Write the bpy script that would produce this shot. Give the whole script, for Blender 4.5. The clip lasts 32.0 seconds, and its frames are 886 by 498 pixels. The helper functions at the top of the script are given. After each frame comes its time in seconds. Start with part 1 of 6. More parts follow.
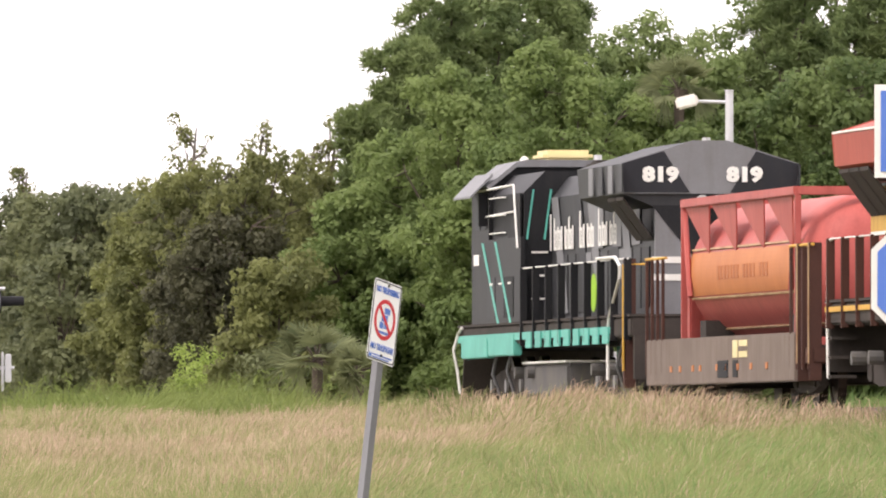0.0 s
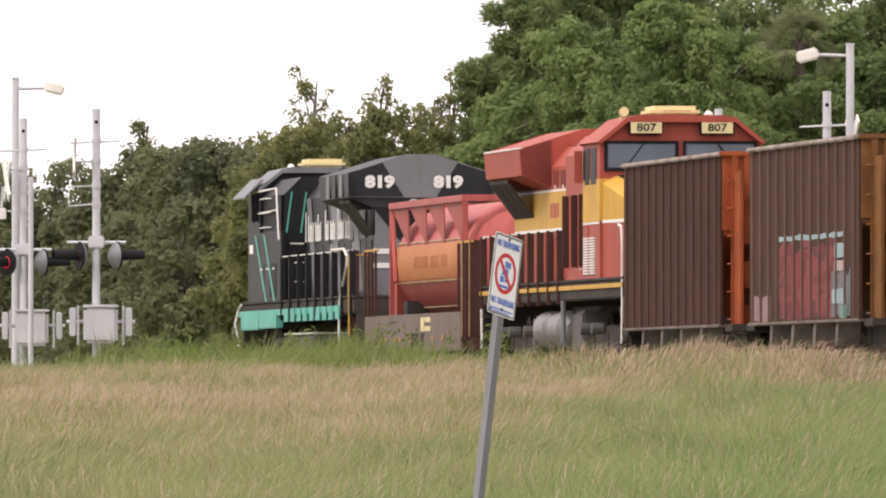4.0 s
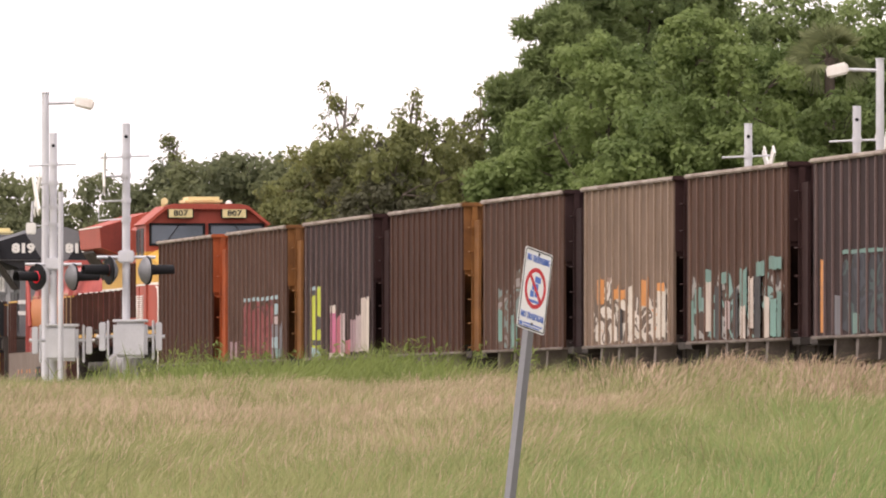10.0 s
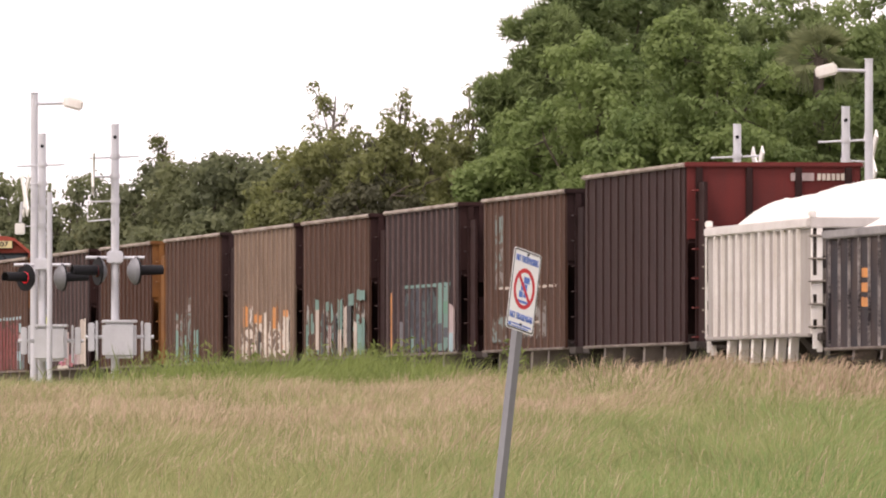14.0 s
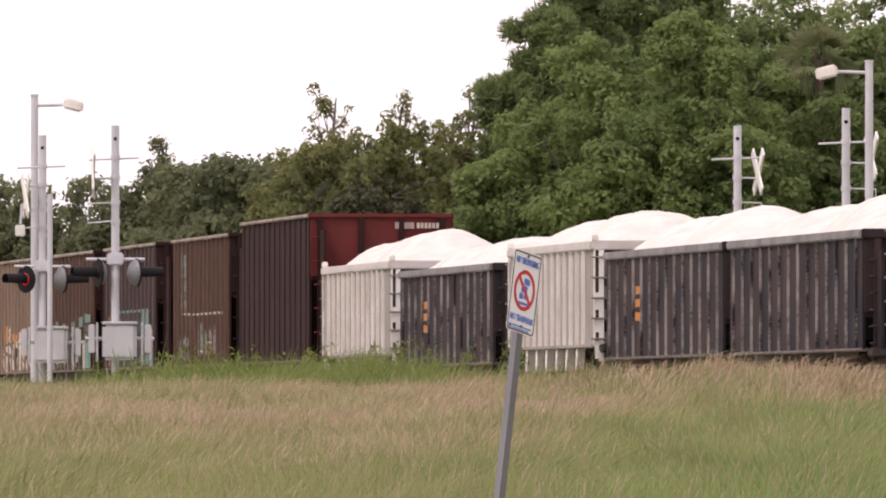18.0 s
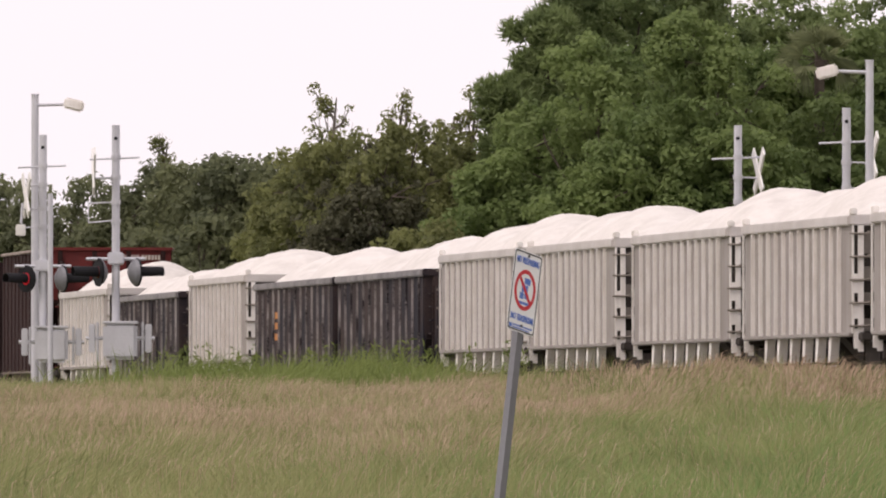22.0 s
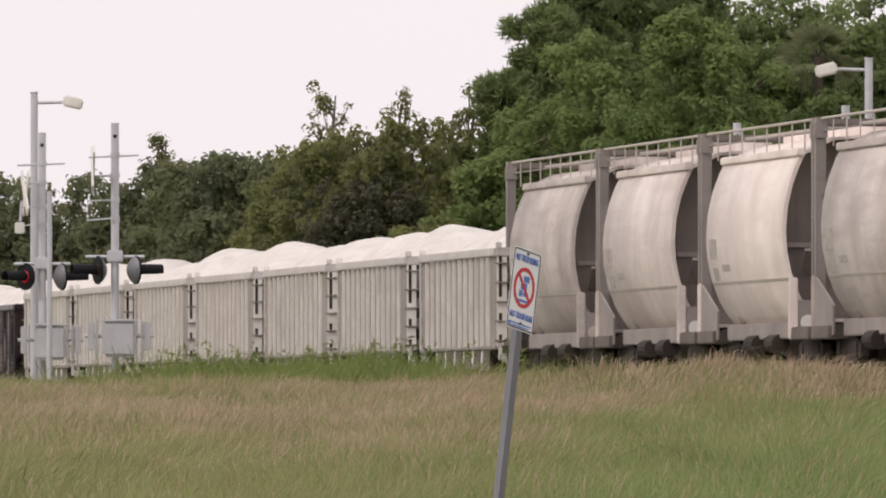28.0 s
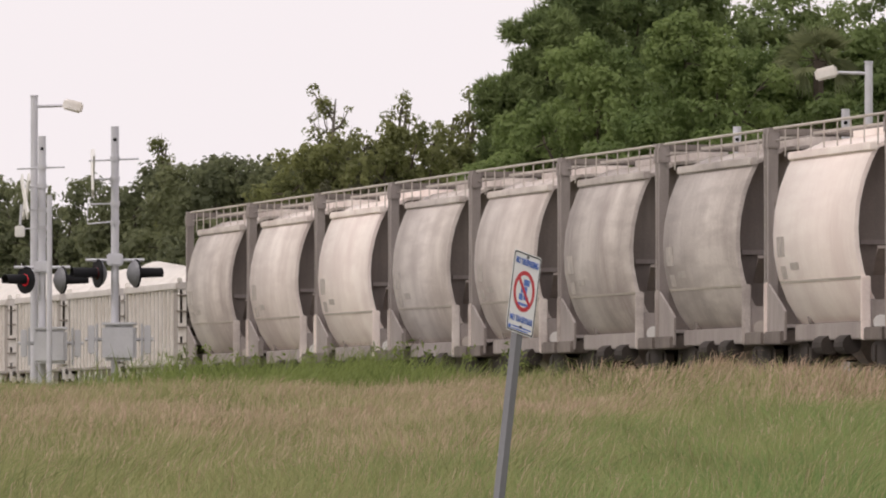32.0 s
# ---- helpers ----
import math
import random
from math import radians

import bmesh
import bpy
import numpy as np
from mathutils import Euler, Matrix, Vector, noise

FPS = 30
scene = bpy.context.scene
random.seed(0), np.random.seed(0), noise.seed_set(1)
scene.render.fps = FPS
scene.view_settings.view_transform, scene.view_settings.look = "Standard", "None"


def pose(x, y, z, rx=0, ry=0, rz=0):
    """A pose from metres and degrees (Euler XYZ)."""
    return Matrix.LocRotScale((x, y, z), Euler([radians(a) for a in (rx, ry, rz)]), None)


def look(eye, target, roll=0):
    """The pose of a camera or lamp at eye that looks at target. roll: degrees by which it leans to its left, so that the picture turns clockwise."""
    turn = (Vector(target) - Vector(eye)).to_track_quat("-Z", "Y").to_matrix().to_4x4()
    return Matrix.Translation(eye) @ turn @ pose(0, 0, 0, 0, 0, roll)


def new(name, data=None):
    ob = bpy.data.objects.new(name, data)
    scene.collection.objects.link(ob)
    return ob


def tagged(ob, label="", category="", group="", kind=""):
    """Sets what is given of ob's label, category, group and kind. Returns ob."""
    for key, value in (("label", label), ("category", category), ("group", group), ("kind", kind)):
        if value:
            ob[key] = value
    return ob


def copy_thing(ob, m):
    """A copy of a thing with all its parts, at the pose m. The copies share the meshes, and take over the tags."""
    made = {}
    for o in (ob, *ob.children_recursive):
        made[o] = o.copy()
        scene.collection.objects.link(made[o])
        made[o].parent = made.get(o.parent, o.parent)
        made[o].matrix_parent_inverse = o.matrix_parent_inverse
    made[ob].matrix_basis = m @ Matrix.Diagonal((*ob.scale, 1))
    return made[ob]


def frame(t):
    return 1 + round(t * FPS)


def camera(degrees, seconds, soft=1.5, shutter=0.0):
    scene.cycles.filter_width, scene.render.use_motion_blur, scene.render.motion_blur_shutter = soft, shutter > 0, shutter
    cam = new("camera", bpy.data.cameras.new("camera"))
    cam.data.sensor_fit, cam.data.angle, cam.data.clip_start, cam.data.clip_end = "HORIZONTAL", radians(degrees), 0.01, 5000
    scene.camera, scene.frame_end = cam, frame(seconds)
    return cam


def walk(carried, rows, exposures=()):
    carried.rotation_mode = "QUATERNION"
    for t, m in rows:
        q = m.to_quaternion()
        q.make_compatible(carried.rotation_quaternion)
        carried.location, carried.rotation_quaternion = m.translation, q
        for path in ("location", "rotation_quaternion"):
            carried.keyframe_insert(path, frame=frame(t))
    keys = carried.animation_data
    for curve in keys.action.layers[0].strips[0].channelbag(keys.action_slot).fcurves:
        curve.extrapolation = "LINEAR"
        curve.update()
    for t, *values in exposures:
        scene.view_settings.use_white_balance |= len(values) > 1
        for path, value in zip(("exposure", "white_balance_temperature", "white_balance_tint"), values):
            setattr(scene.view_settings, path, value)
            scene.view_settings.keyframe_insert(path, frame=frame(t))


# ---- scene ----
cam = camera(3.592, 32.0, soft=2.0)
EYE = Vector((0, 0, 1.6))
FOCAL = 25000.0


def aim(dx, dy):
    return look(EYE, EYE + Vector((-dx, FOCAL, 319 + dy)))


walk(cam, [
    (0, aim(-248.0, 53.6)), (0.5, aim(-244.1, 62.8)), (1, aim(-243.4, 75.8)), (1.5, aim(-184.5, 88.0)), (2, aim(-36.0, 88.8)), (2.5, aim(-50.5, 65.8)),
    (3, aim(-46.6, 29.9)), (3.5, aim(-46.6, -19.9)), (5.5, aim(30.7, -34.4)), (6, aim(30.7, -28.3)), (6.5, aim(30.7, -22.2)), (7, aim(29.1, -18.4)),
    (7.5, aim(30.7, -16.0)), (8, aim(29.1, -13.0)), (8.5, aim(26.1, -11.5)), (9, aim(24.5, -7.7)), (9.5, aim(22.2, -4.6)), (10, aim(18.4, -2.3)),
    (10.5, aim(13.0, -3.0)), (11, aim(9.2, -1.5)), (11.5, aim(6.2, -1.5)), (12, aim(0.0, 0.8)), (12.5, aim(-1.5, -1.5)), (13, aim(-0.8, 0.0)),
    (13.5, aim(-1.5, -1.5)), (15.5, aim(0.0, -0.8)), (16, aim(0.0, 0.8)), (16.5, aim(-0.8, -1.5)), (17, aim(-0.8, 0.8)), (17.5, aim(0.0, 0.0)),
    (18, aim(-0.8, 1.5)), (18.5, aim(-0.8, 0.8)), (19, aim(0.0, 0.8)), (19.5, aim(-1.5, -1.5)), (20, aim(-1.5, -1.5)), (20.5, aim(-1.5, 0.8)),
    (21, aim(-1.5, -2.2)), (21.5, aim(-1.5, 1.5)), (22, aim(0.0, 0.8)), (22.5, aim(-0.8, 0.0)), (23, aim(0.0, 0.0)), (23.5, aim(-1.5, -1.5)),
    (24, aim(-1.5, -1.5)), (24.5, aim(-0.8, 0.0)), (26.5, aim(-1.5, 0.0)), (27, aim(-1.5, -1.5)), (27.5, aim(0.0, 1.5)), (28, aim(-1.5, -3.1)),
    (28.5, aim(0.0, -1.5)), (29, aim(0.0, 0.0)), (29.5, aim(-1.5, -1.5)), (30, aim(0.0, 0.0)), (30.5, aim(-1.5, 0.0)), (31, aim(0.0, 1.5)),
    (31.5, aim(0.0, 0.0)), (32, aim(-1.5, 3.0)),
], [(0, 0.98, 6650, 15), (1.5, 0.78, 6650, 15), (3, 0.65, 6650, 15), (6, 0.56, 6750, 17), (10, 0.68, 6800, 18), (13, 0.70, 6800, 20), (16, 0.48, 6800, 22), (19, 0.23, 6700, 23), (23, 0.06, 6600, 17), (28, -0.04, 6600, 15), (32, -0.04, 6600, 15)])

# ---- light: bright hazy overcast ----
world = bpy.data.worlds.new("sky")
scene.world = world
world.use_nodes = True
wn, wl = world.node_tree.nodes, world.node_tree.links
sky = wn.new("ShaderNodeTexSky")
sky.sky_type, sky.sun_disc = "NISHITA", False
sky.sun_elevation, sky.sun_rotation = radians(52), radians(-125)
sky.air_density, sky.dust_density, sky.ozone_density = 1.5, 6.0, 1.0
coord = wn.new("ShaderNodeTexCoord")
cloud = wn.new("ShaderNodeTexNoise")
cloud.inputs["Scale"].default_value, cloud.inputs["Detail"].default_value = 3.0, 4.0
wl.new(coord.outputs["Generated"], cloud.inputs["Vector"])
ramp = wn.new("ShaderNodeValToRGB")
ramp.color_ramp.elements[0].color, ramp.color_ramp.elements[1].color = (8.3, 7.95, 8.05, 1), (9.2, 8.85, 8.95, 1)
wl.new(cloud.outputs["Fac"], ramp.inputs["Fac"])
haze = wn.new("ShaderNodeMixRGB")
haze.inputs["Fac"].default_value = 0.88
wl.new(sky.outputs["Color"], haze.inputs["Color1"])
wl.new(ramp.outputs["Color"], haze.inputs["Color2"])
wl.new(haze.outputs["Color"], wn["Background"].inputs["Color"])
wn["Background"].inputs["Strength"].default_value = 0.12
sun = new("sun", bpy.data.lights.new("sun", "SUN"))
sun.data.energy, sun.data.angle, sun.data.color = 1.3, radians(12), (1.0, 0.96, 0.9)
sun.matrix_world = look((-60, -40, 95), (0, 0, 0))


# ---- materials ----
def material(name, base, other=None, rough=0.6, metal=0.0, scale=1.2, streak=0.0, streak_colour=(0.05, 0.03, 0.02), bump=0.0, fine=25.0, amount=0.5, band=0.0):
    """Two scales of variation, optional vertical streaks and a fine relief."""
    m = bpy.data.materials.new(name)
    m.use_nodes = True
    n, l = m.node_tree.nodes, m.node_tree.links
    p = n["Principled BSDF"]
    p.inputs["Roughness"].default_value, p.inputs["Metallic"].default_value = rough, metal
    p.inputs["Specular IOR Level"].default_value = 0.15 if rough > 0.45 else 0.4
    tc = n.new("ShaderNodeTexCoord")
    info = n.new("ShaderNodeObjectInfo")
    spread = n.new("ShaderNodeMath")
    spread.operation = "MULTIPLY"
    spread.inputs[1].default_value = 40.0
    l.new(info.outputs["Random"], spread.inputs[0])
    shift = n.new("ShaderNodeVectorMath")
    l.new(tc.outputs["Object"], shift.inputs[0])
    l.new(spread.outputs[0], shift.inputs[1])
    place_out = shift.outputs[0]
    other = other or tuple(c * 0.7 for c in base)
    a = n.new("ShaderNodeTexNoise")
    a.inputs["Scale"].default_value, a.inputs["Detail"].default_value = scale, 6
    b = n.new("ShaderNodeTexNoise")
    b.inputs["Scale"].default_value, b.inputs["Detail"].default_value = fine, 4
    l.new(place_out, a.inputs["Vector"])
    l.new(place_out, b.inputs["Vector"])
    add = n.new("ShaderNodeMath")
    add.operation = "MULTIPLY_ADD"
    add.inputs[1].default_value = 0.35
    l.new(b.outputs["Fac"], add.inputs[0])
    l.new(a.outputs["Fac"], add.inputs[2])
    rp = n.new("ShaderNodeValToRGB")
    rp.color_ramp.elements[0].position, rp.color_ramp.elements[1].position = 0.68 - amount * 0.4, 0.68 + amount * 0.4
    rp.color_ramp.elements[0].color, rp.color_ramp.elements[1].color = (*base, 1), (*other, 1)
    l.new(add.outputs[0], rp.inputs["Fac"])
    out = rp.outputs["Color"]
    if streak:
        mp = n.new("ShaderNodeMapping")
        mp.inputs["Scale"].default_value = (3.5, 3.5, 0.35)
        s = n.new("ShaderNodeTexNoise")
        s.inputs["Scale"].default_value, s.inputs["Detail"].default_value = 2.0, 5
        sr = n.new("ShaderNodeValToRGB")
        sr.color_ramp.elements[0].position, sr.color_ramp.elements[1].position = 0.48, 0.75
        mul = n.new("ShaderNodeMath")
        mul.operation = "MULTIPLY"
        mul.inputs[1].default_value = streak
        mix = n.new("ShaderNodeMixRGB")
        mix.inputs["Color2"].default_value = (*streak_colour, 1)
        l.new(place_out, mp.inputs["Vector"])
        l.new(mp.outputs["Vector"], s.inputs["Vector"])
        l.new(s.outputs["Fac"], sr.inputs["Fac"])
        l.new(sr.outputs["Color"], mul.inputs[0])
        l.new(mul.outputs[0], mix.inputs["Fac"])
        l.new(out, mix.inputs["Color1"])
        out = mix.outputs["Color"]
    if band:
        # scuffed, smeared bands that run lengthwise
        bmap = n.new("ShaderNodeMapping")
        bmap.inputs["Scale"].default_value = (0.6, 0.22, 2.2)
        bn = n.new("ShaderNodeTexNoise")
        bn.inputs["Scale"].default_value, bn.inputs["Detail"].default_value = 1.6, 6
        br = n.new("ShaderNodeValToRGB")
        br.color_ramp.elements[0].position, br.color_ramp.elements[1].position = 0.46, 0.64
        bmul = n.new("ShaderNodeMath")
        bmul.operation = "MULTIPLY"
        bmul.inputs[1].default_value = band
        bmix = n.new("ShaderNodeMixRGB")
        bmix.inputs["Color2"].default_value = (*other, 1)
        l.new(place_out, bmap.inputs["Vector"])
        l.new(bmap.outputs["Vector"], bn.inputs["Vector"])
        l.new(bn.outputs["Fac"], br.inputs["Fac"])
        l.new(br.outputs["Color"], bmul.inputs[0])
        l.new(bmul.outputs[0], bmix.inputs["Fac"])
        l.new(out, bmix.inputs["Color1"])
        out = bmix.outputs["Color"]
    l.new(out, p.inputs["Base Color"])
    if bump:
        bp = n.new("ShaderNodeBump")
        bp.inputs["Strength"].default_value, bp.inputs["Distance"].default_value = bump, 0.02
        l.new(b.outputs["Fac"], bp.inputs["Height"])
        l.new(bp.outputs["Normal"], p.inputs["Normal"])
    return m


def leaf_material(name, dark, light, patch=0.25, through_light=0.42, own=0.24):
    """Foliage: each leaf has its own shade, drifts of colour go over the crown."""
    m = bpy.data.materials.new(name)
    m.use_nodes = True
    n, l = m.node_tree.nodes, m.node_tree.links
    p = n["Principled BSDF"]
    p.inputs["Roughness"].default_value = 0.6
    p.inputs["Specular IOR Level"].default_value = 0.25
    g = n.new("ShaderNodeNewGeometry")
    nz = n.new("ShaderNodeTexNoise")
    nz.inputs["Scale"].default_value, nz.inputs["Detail"].default_value = patch, 3
    l.new(g.outputs["Position"], nz.inputs["Vector"])
    mx = n.new("ShaderNodeMath")
    mx.operation = "MULTIPLY_ADD"
    mx.inputs[1].default_value = own
    l.new(g.outputs["Random Per Island"], mx.inputs[0])
    l.new(nz.outputs["Fac"], mx.inputs[2])
    rp = n.new("ShaderNodeValToRGB")
    rp.color_ramp.elements[0].position, rp.color_ramp.elements[1].position = 0.36, 0.5 + own * 1.1
    rp.color_ramp.elements[0].color, rp.color_ramp.elements[1].color = (*dark, 1), (*light, 1)
    l.new(mx.outputs[0], rp.inputs["Fac"])
    l.new(rp.outputs["Color"], p.inputs["Base Color"])
    tr = n.new("ShaderNodeBsdfTranslucent")
    l.new(rp.outputs["Color"], tr.inputs["Color"])
    ms = n.new("ShaderNodeMixShader")
    ms.inputs["Fac"].default_value = through_light
    l.new(p.outputs["BSDF"], ms.inputs[1])
    l.new(tr.outputs["BSDF"], ms.inputs[2])
    l.new(ms.outputs["Shader"], n["Material Output"].inputs["Surface"])
    return m


def glowing(name, colour, strength):
    m = bpy.data.materials.new(name)
    m.use_nodes = True
    p = m.node_tree.nodes["Principled BSDF"]
    p.inputs["Base Color"].default_value = (*colour, 1)
    p.inputs["Emission Color"].default_value, p.inputs["Emission Strength"].default_value = (*colour, 1), strength
    return m


def rust_brown(name, base):
    return material(name, base, tuple(c * 0.72 for c in base), 0.8, 0.0, 0.9, 0.5, tuple(c * 0.45 for c in base), 0.15)


M_SOIL = material("soil_and_thatch", (0.16, 0.13, 0.06), (0.10, 0.13, 0.04), 0.95, scale=0.15, bump=0.6)
M_WEED = leaf_material("weed_leaves", (0.09, 0.13, 0.035), (0.24, 0.29, 0.09))
M_BALLAST = material("grey_ballast", (0.28, 0.26, 0.24), (0.16, 0.15, 0.14), 0.95, scale=6, bump=0.9)
M_RAIL = material("rail_steel", (0.22, 0.16, 0.12), (0.12, 0.07, 0.05), 0.45, 0.7)
M_TIE = material("tie_concrete", (0.36, 0.34, 0.31), None, 0.9)
M_ASPHALT = material("asphalt", (0.06, 0.06, 0.06), (0.04, 0.04, 0.04), 0.9, bump=0.3)
M_BLACK = material("black_paint", (0.012, 0.0125, 0.015), (0.02, 0.02, 0.022), 0.5, streak=0.35, streak_colour=(0.032, 0.03, 0.029))
M_CHARCOAL = material("charcoal_paint", (0.042, 0.044, 0.048), (0.032, 0.033, 0.036), 0.5, streak=0.25, streak_colour=(0.06, 0.056, 0.052))
M_SLATE = material("slate_paint", (0.026, 0.027, 0.032), (0.02, 0.02, 0.024), 0.5, streak=0.25, streak_colour=(0.04, 0.039, 0.038))
M_GREY = material("grey_paint", (0.20, 0.203, 0.215), (0.165, 0.165, 0.172), 0.5, streak=0.3, streak_colour=(0.11, 0.10, 0.09))
M_FUELTANK = material("dusty_tank_grey", (0.10, 0.098, 0.10), (0.14, 0.13, 0.12), 0.7, streak=0.4, streak_colour=(0.17, 0.15, 0.12))
M_DRUM = material("grey_air_drum", (0.25, 0.245, 0.245), (0.20, 0.195, 0.19), 0.5, 0.15, streak=0.3, streak_colour=(0.12, 0.11, 0.10))
M_BRACE = material("dusty_bay_brace", (0.22, 0.19, 0.17), (0.13, 0.11, 0.10), 0.8, streak=0.4, streak_colour=(0.08, 0.065, 0.06))
M_TEAL = material("teal_paint", (0.12, 0.46, 0.38), (0.09, 0.36, 0.30), 0.5, streak=0.3, streak_colour=(0.08, 0.14, 0.12))
M_RED = material("faded_red_paint", (0.4, 0.09, 0.062), (0.33, 0.07, 0.05), 0.55, streak=0.35, streak_colour=(0.20, 0.05, 0.035), scale=0.7)
M_REDTANK = material("faded_red_tank_paint", (0.45, 0.115, 0.1), (0.37, 0.085, 0.075), 0.5, streak=0.4, streak_colour=(0.22, 0.05, 0.045), scale=0.8)
M_FADED = material("faded_tank_lettering", (0.33, 0.115, 0.05), (0.42, 0.155, 0.06), 0.6)
M_DIMRED = material("dimmed_red_paint", (0.2, 0.045, 0.034), (0.13, 0.032, 0.026), 0.65, streak=0.4, streak_colour=(0.08, 0.03, 0.025), scale=0.8)
M_ORANGE = material("faded_orange_paint", (0.5, 0.19, 0.07), (0.42, 0.15, 0.055), 0.55, streak=0.35, streak_colour=(0.38, 0.14, 0.06))
M_YELLOW = material("mustard_yellow_paint", (0.60, 0.36, 0.065), (0.50, 0.28, 0.055), 0.55, streak=0.4, streak_colour=(0.36, 0.17, 0.05))
M_SEAM = material("grimy_seam_paint", (0.46, 0.33, 0.19), (0.30, 0.17, 0.09), 0.6, scale=1.5)
M_CREAM = material("cream_paint", (0.72, 0.62, 0.34), (0.62, 0.52, 0.27), 0.5)
M_WHITE = material("white_paint", (0.78, 0.77, 0.74), (0.66, 0.64, 0.60), 0.5)
M_RAILPOST = material("rust_brown_posts", (0.085, 0.04, 0.03), (0.06, 0.03, 0.025), 0.7)
M_UNDER = material("grime_and_recess_shade", (0.04, 0.035, 0.032), (0.065, 0.054, 0.048), 0.85, streak=0.2, streak_colour=(0.075, 0.06, 0.05))
M_WHEEL = material("wheel_steel", (0.05, 0.035, 0.028), (0.028, 0.022, 0.02), 0.5, 0.6)
M_TANKGREY = material("dusty_grey_sill", (0.20, 0.162, 0.138), (0.16, 0.125, 0.105), 0.8, streak=0.4, streak_colour=(0.10, 0.075, 0.06))
M_SILVER = material("silver_tanks", (0.45, 0.44, 0.43), (0.36, 0.35, 0.34), 0.45, 0.4)
M_GLASS = material("dark_glass", (0.02, 0.025, 0.03), (0.03, 0.035, 0.04), 0.5)
# pale blue base adds a painted sky reflection to the windshields
M_GLASSBLUE = material("sky_lit_glass", (0.12, 0.14, 0.17), (0.09, 0.11, 0.13), 0.05, 0.3)
M_LIME = material("lime_green_decal", (0.32, 0.58, 0.03), None, 0.5)
M_GALV = material("galvanised_steel", (0.60, 0.60, 0.62), (0.48, 0.48, 0.50), 0.45, 0.35, streak=0.2, streak_colour=(0.36, 0.35, 0.35))
M_ALU = material("mast_aluminium", (0.62, 0.62, 0.65), (0.52, 0.52, 0.55), 0.5, 0.3, streak=0.25, streak_colour=(0.36, 0.36, 0.38))
M_POST = material("weathered_zinc_post", (0.22, 0.223, 0.235), (0.17, 0.17, 0.18), 0.55, 0.3)
M_SIGNWHITE = material("sign_white", (0.88, 0.88, 0.88), (0.82, 0.82, 0.82), 0.4)
M_SIGNRED = material("sign_red", (0.62, 0.02, 0.03), (0.55, 0.03, 0.04), 0.45)
M_SIGNBLUE = material("sign_blue", (0.07, 0.16, 0.55), (0.10, 0.2, 0.55), 0.45)
M_SIGNBLACK = material("sign_black", (0.02, 0.02, 0.022), None, 0.45)
M_HOODBLACK = material("signal_black", (0.014, 0.014, 0.016), None, 0.6)
M_LAMPRED = glowing("lit_red_signal", (0.6, 0.01, 0.025), 0.32)
M_LAMPDARK = material("unlit_signal_lens", (0.10, 0.01, 0.012), None, 0.2)
M_STONE = material("white_crushed_limestone", (0.69, 0.652, 0.61), (0.57, 0.535, 0.495), 0.95, scale=2.0, bump=0.5, fine=12)
# one cream in two tones: dim sheets and bright ribs paint in the rib highlights
M_CREAMCAR = material("dimmed_cream_hopper_paint", (0.36, 0.33, 0.308), (0.29, 0.262, 0.24), 0.65, streak=0.5, streak_colour=(0.22, 0.185, 0.16), scale=0.8, amount=0.35)
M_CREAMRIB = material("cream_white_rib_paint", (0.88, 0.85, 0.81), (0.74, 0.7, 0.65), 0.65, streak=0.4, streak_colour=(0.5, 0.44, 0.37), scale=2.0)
M_DARKCAR = material("worn_blue_black_hopper_paint", (0.018, 0.017, 0.024), (0.05, 0.034, 0.031), 0.75, streak=0.4, streak_colour=(0.06, 0.042, 0.04), scale=0.7, amount=0.3)
M_DARKRIB = material("worn_blue_black_rib", (0.035, 0.03, 0.034), (0.42, 0.38, 0.36), 0.75, scale=1.3, amount=0.3, streak=0.3, streak_colour=(0.08, 0.055, 0.05))
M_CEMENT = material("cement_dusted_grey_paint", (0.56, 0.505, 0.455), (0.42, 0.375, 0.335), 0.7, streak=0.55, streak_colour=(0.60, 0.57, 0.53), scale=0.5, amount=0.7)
# darker than the shell: the shade of the end recess is in this colour
M_CEMENTEND = material("cement_dusted_shaded_end", (0.27, 0.235, 0.212), (0.19, 0.162, 0.148), 0.75, streak=0.4, streak_colour=(0.13, 0.115, 0.105), scale=0.8)
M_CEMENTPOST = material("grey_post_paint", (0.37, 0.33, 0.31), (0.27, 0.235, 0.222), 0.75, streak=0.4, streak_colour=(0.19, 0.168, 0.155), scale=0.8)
M_CREAMCHORD = material("cream_chord_paint", (0.62, 0.585, 0.56), (0.52, 0.485, 0.46), 0.65, streak=0.2, streak_colour=(0.4, 0.36, 0.32))
M_STENCIL = material("faded_stencil_paint", (0.34, 0.31, 0.29), (0.52, 0.47, 0.43), 0.75, scale=6)
M_SILLDUST = material("dusty_side_sill", (0.24, 0.205, 0.18), (0.12, 0.095, 0.08), 0.8, scale=1.5)
M_BARK = material("bark", (0.13, 0.105, 0.085), (0.075, 0.06, 0.05), 0.95, scale=3, bump=0.8)
M_DEADWOOD = material("grey_dead_wood", (0.24, 0.21, 0.18), (0.15, 0.13, 0.11), 0.95, scale=3, bump=0.5)
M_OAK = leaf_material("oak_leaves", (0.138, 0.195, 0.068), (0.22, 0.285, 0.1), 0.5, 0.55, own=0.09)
# darker copy of the oak leaves, with shade mixed into the colour
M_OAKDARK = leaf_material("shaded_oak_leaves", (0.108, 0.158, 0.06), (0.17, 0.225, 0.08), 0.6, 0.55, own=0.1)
M_PINE = leaf_material("pine_needles", (0.15, 0.205, 0.085), (0.235, 0.295, 0.12), 0.5, 0.55, own=0.1)
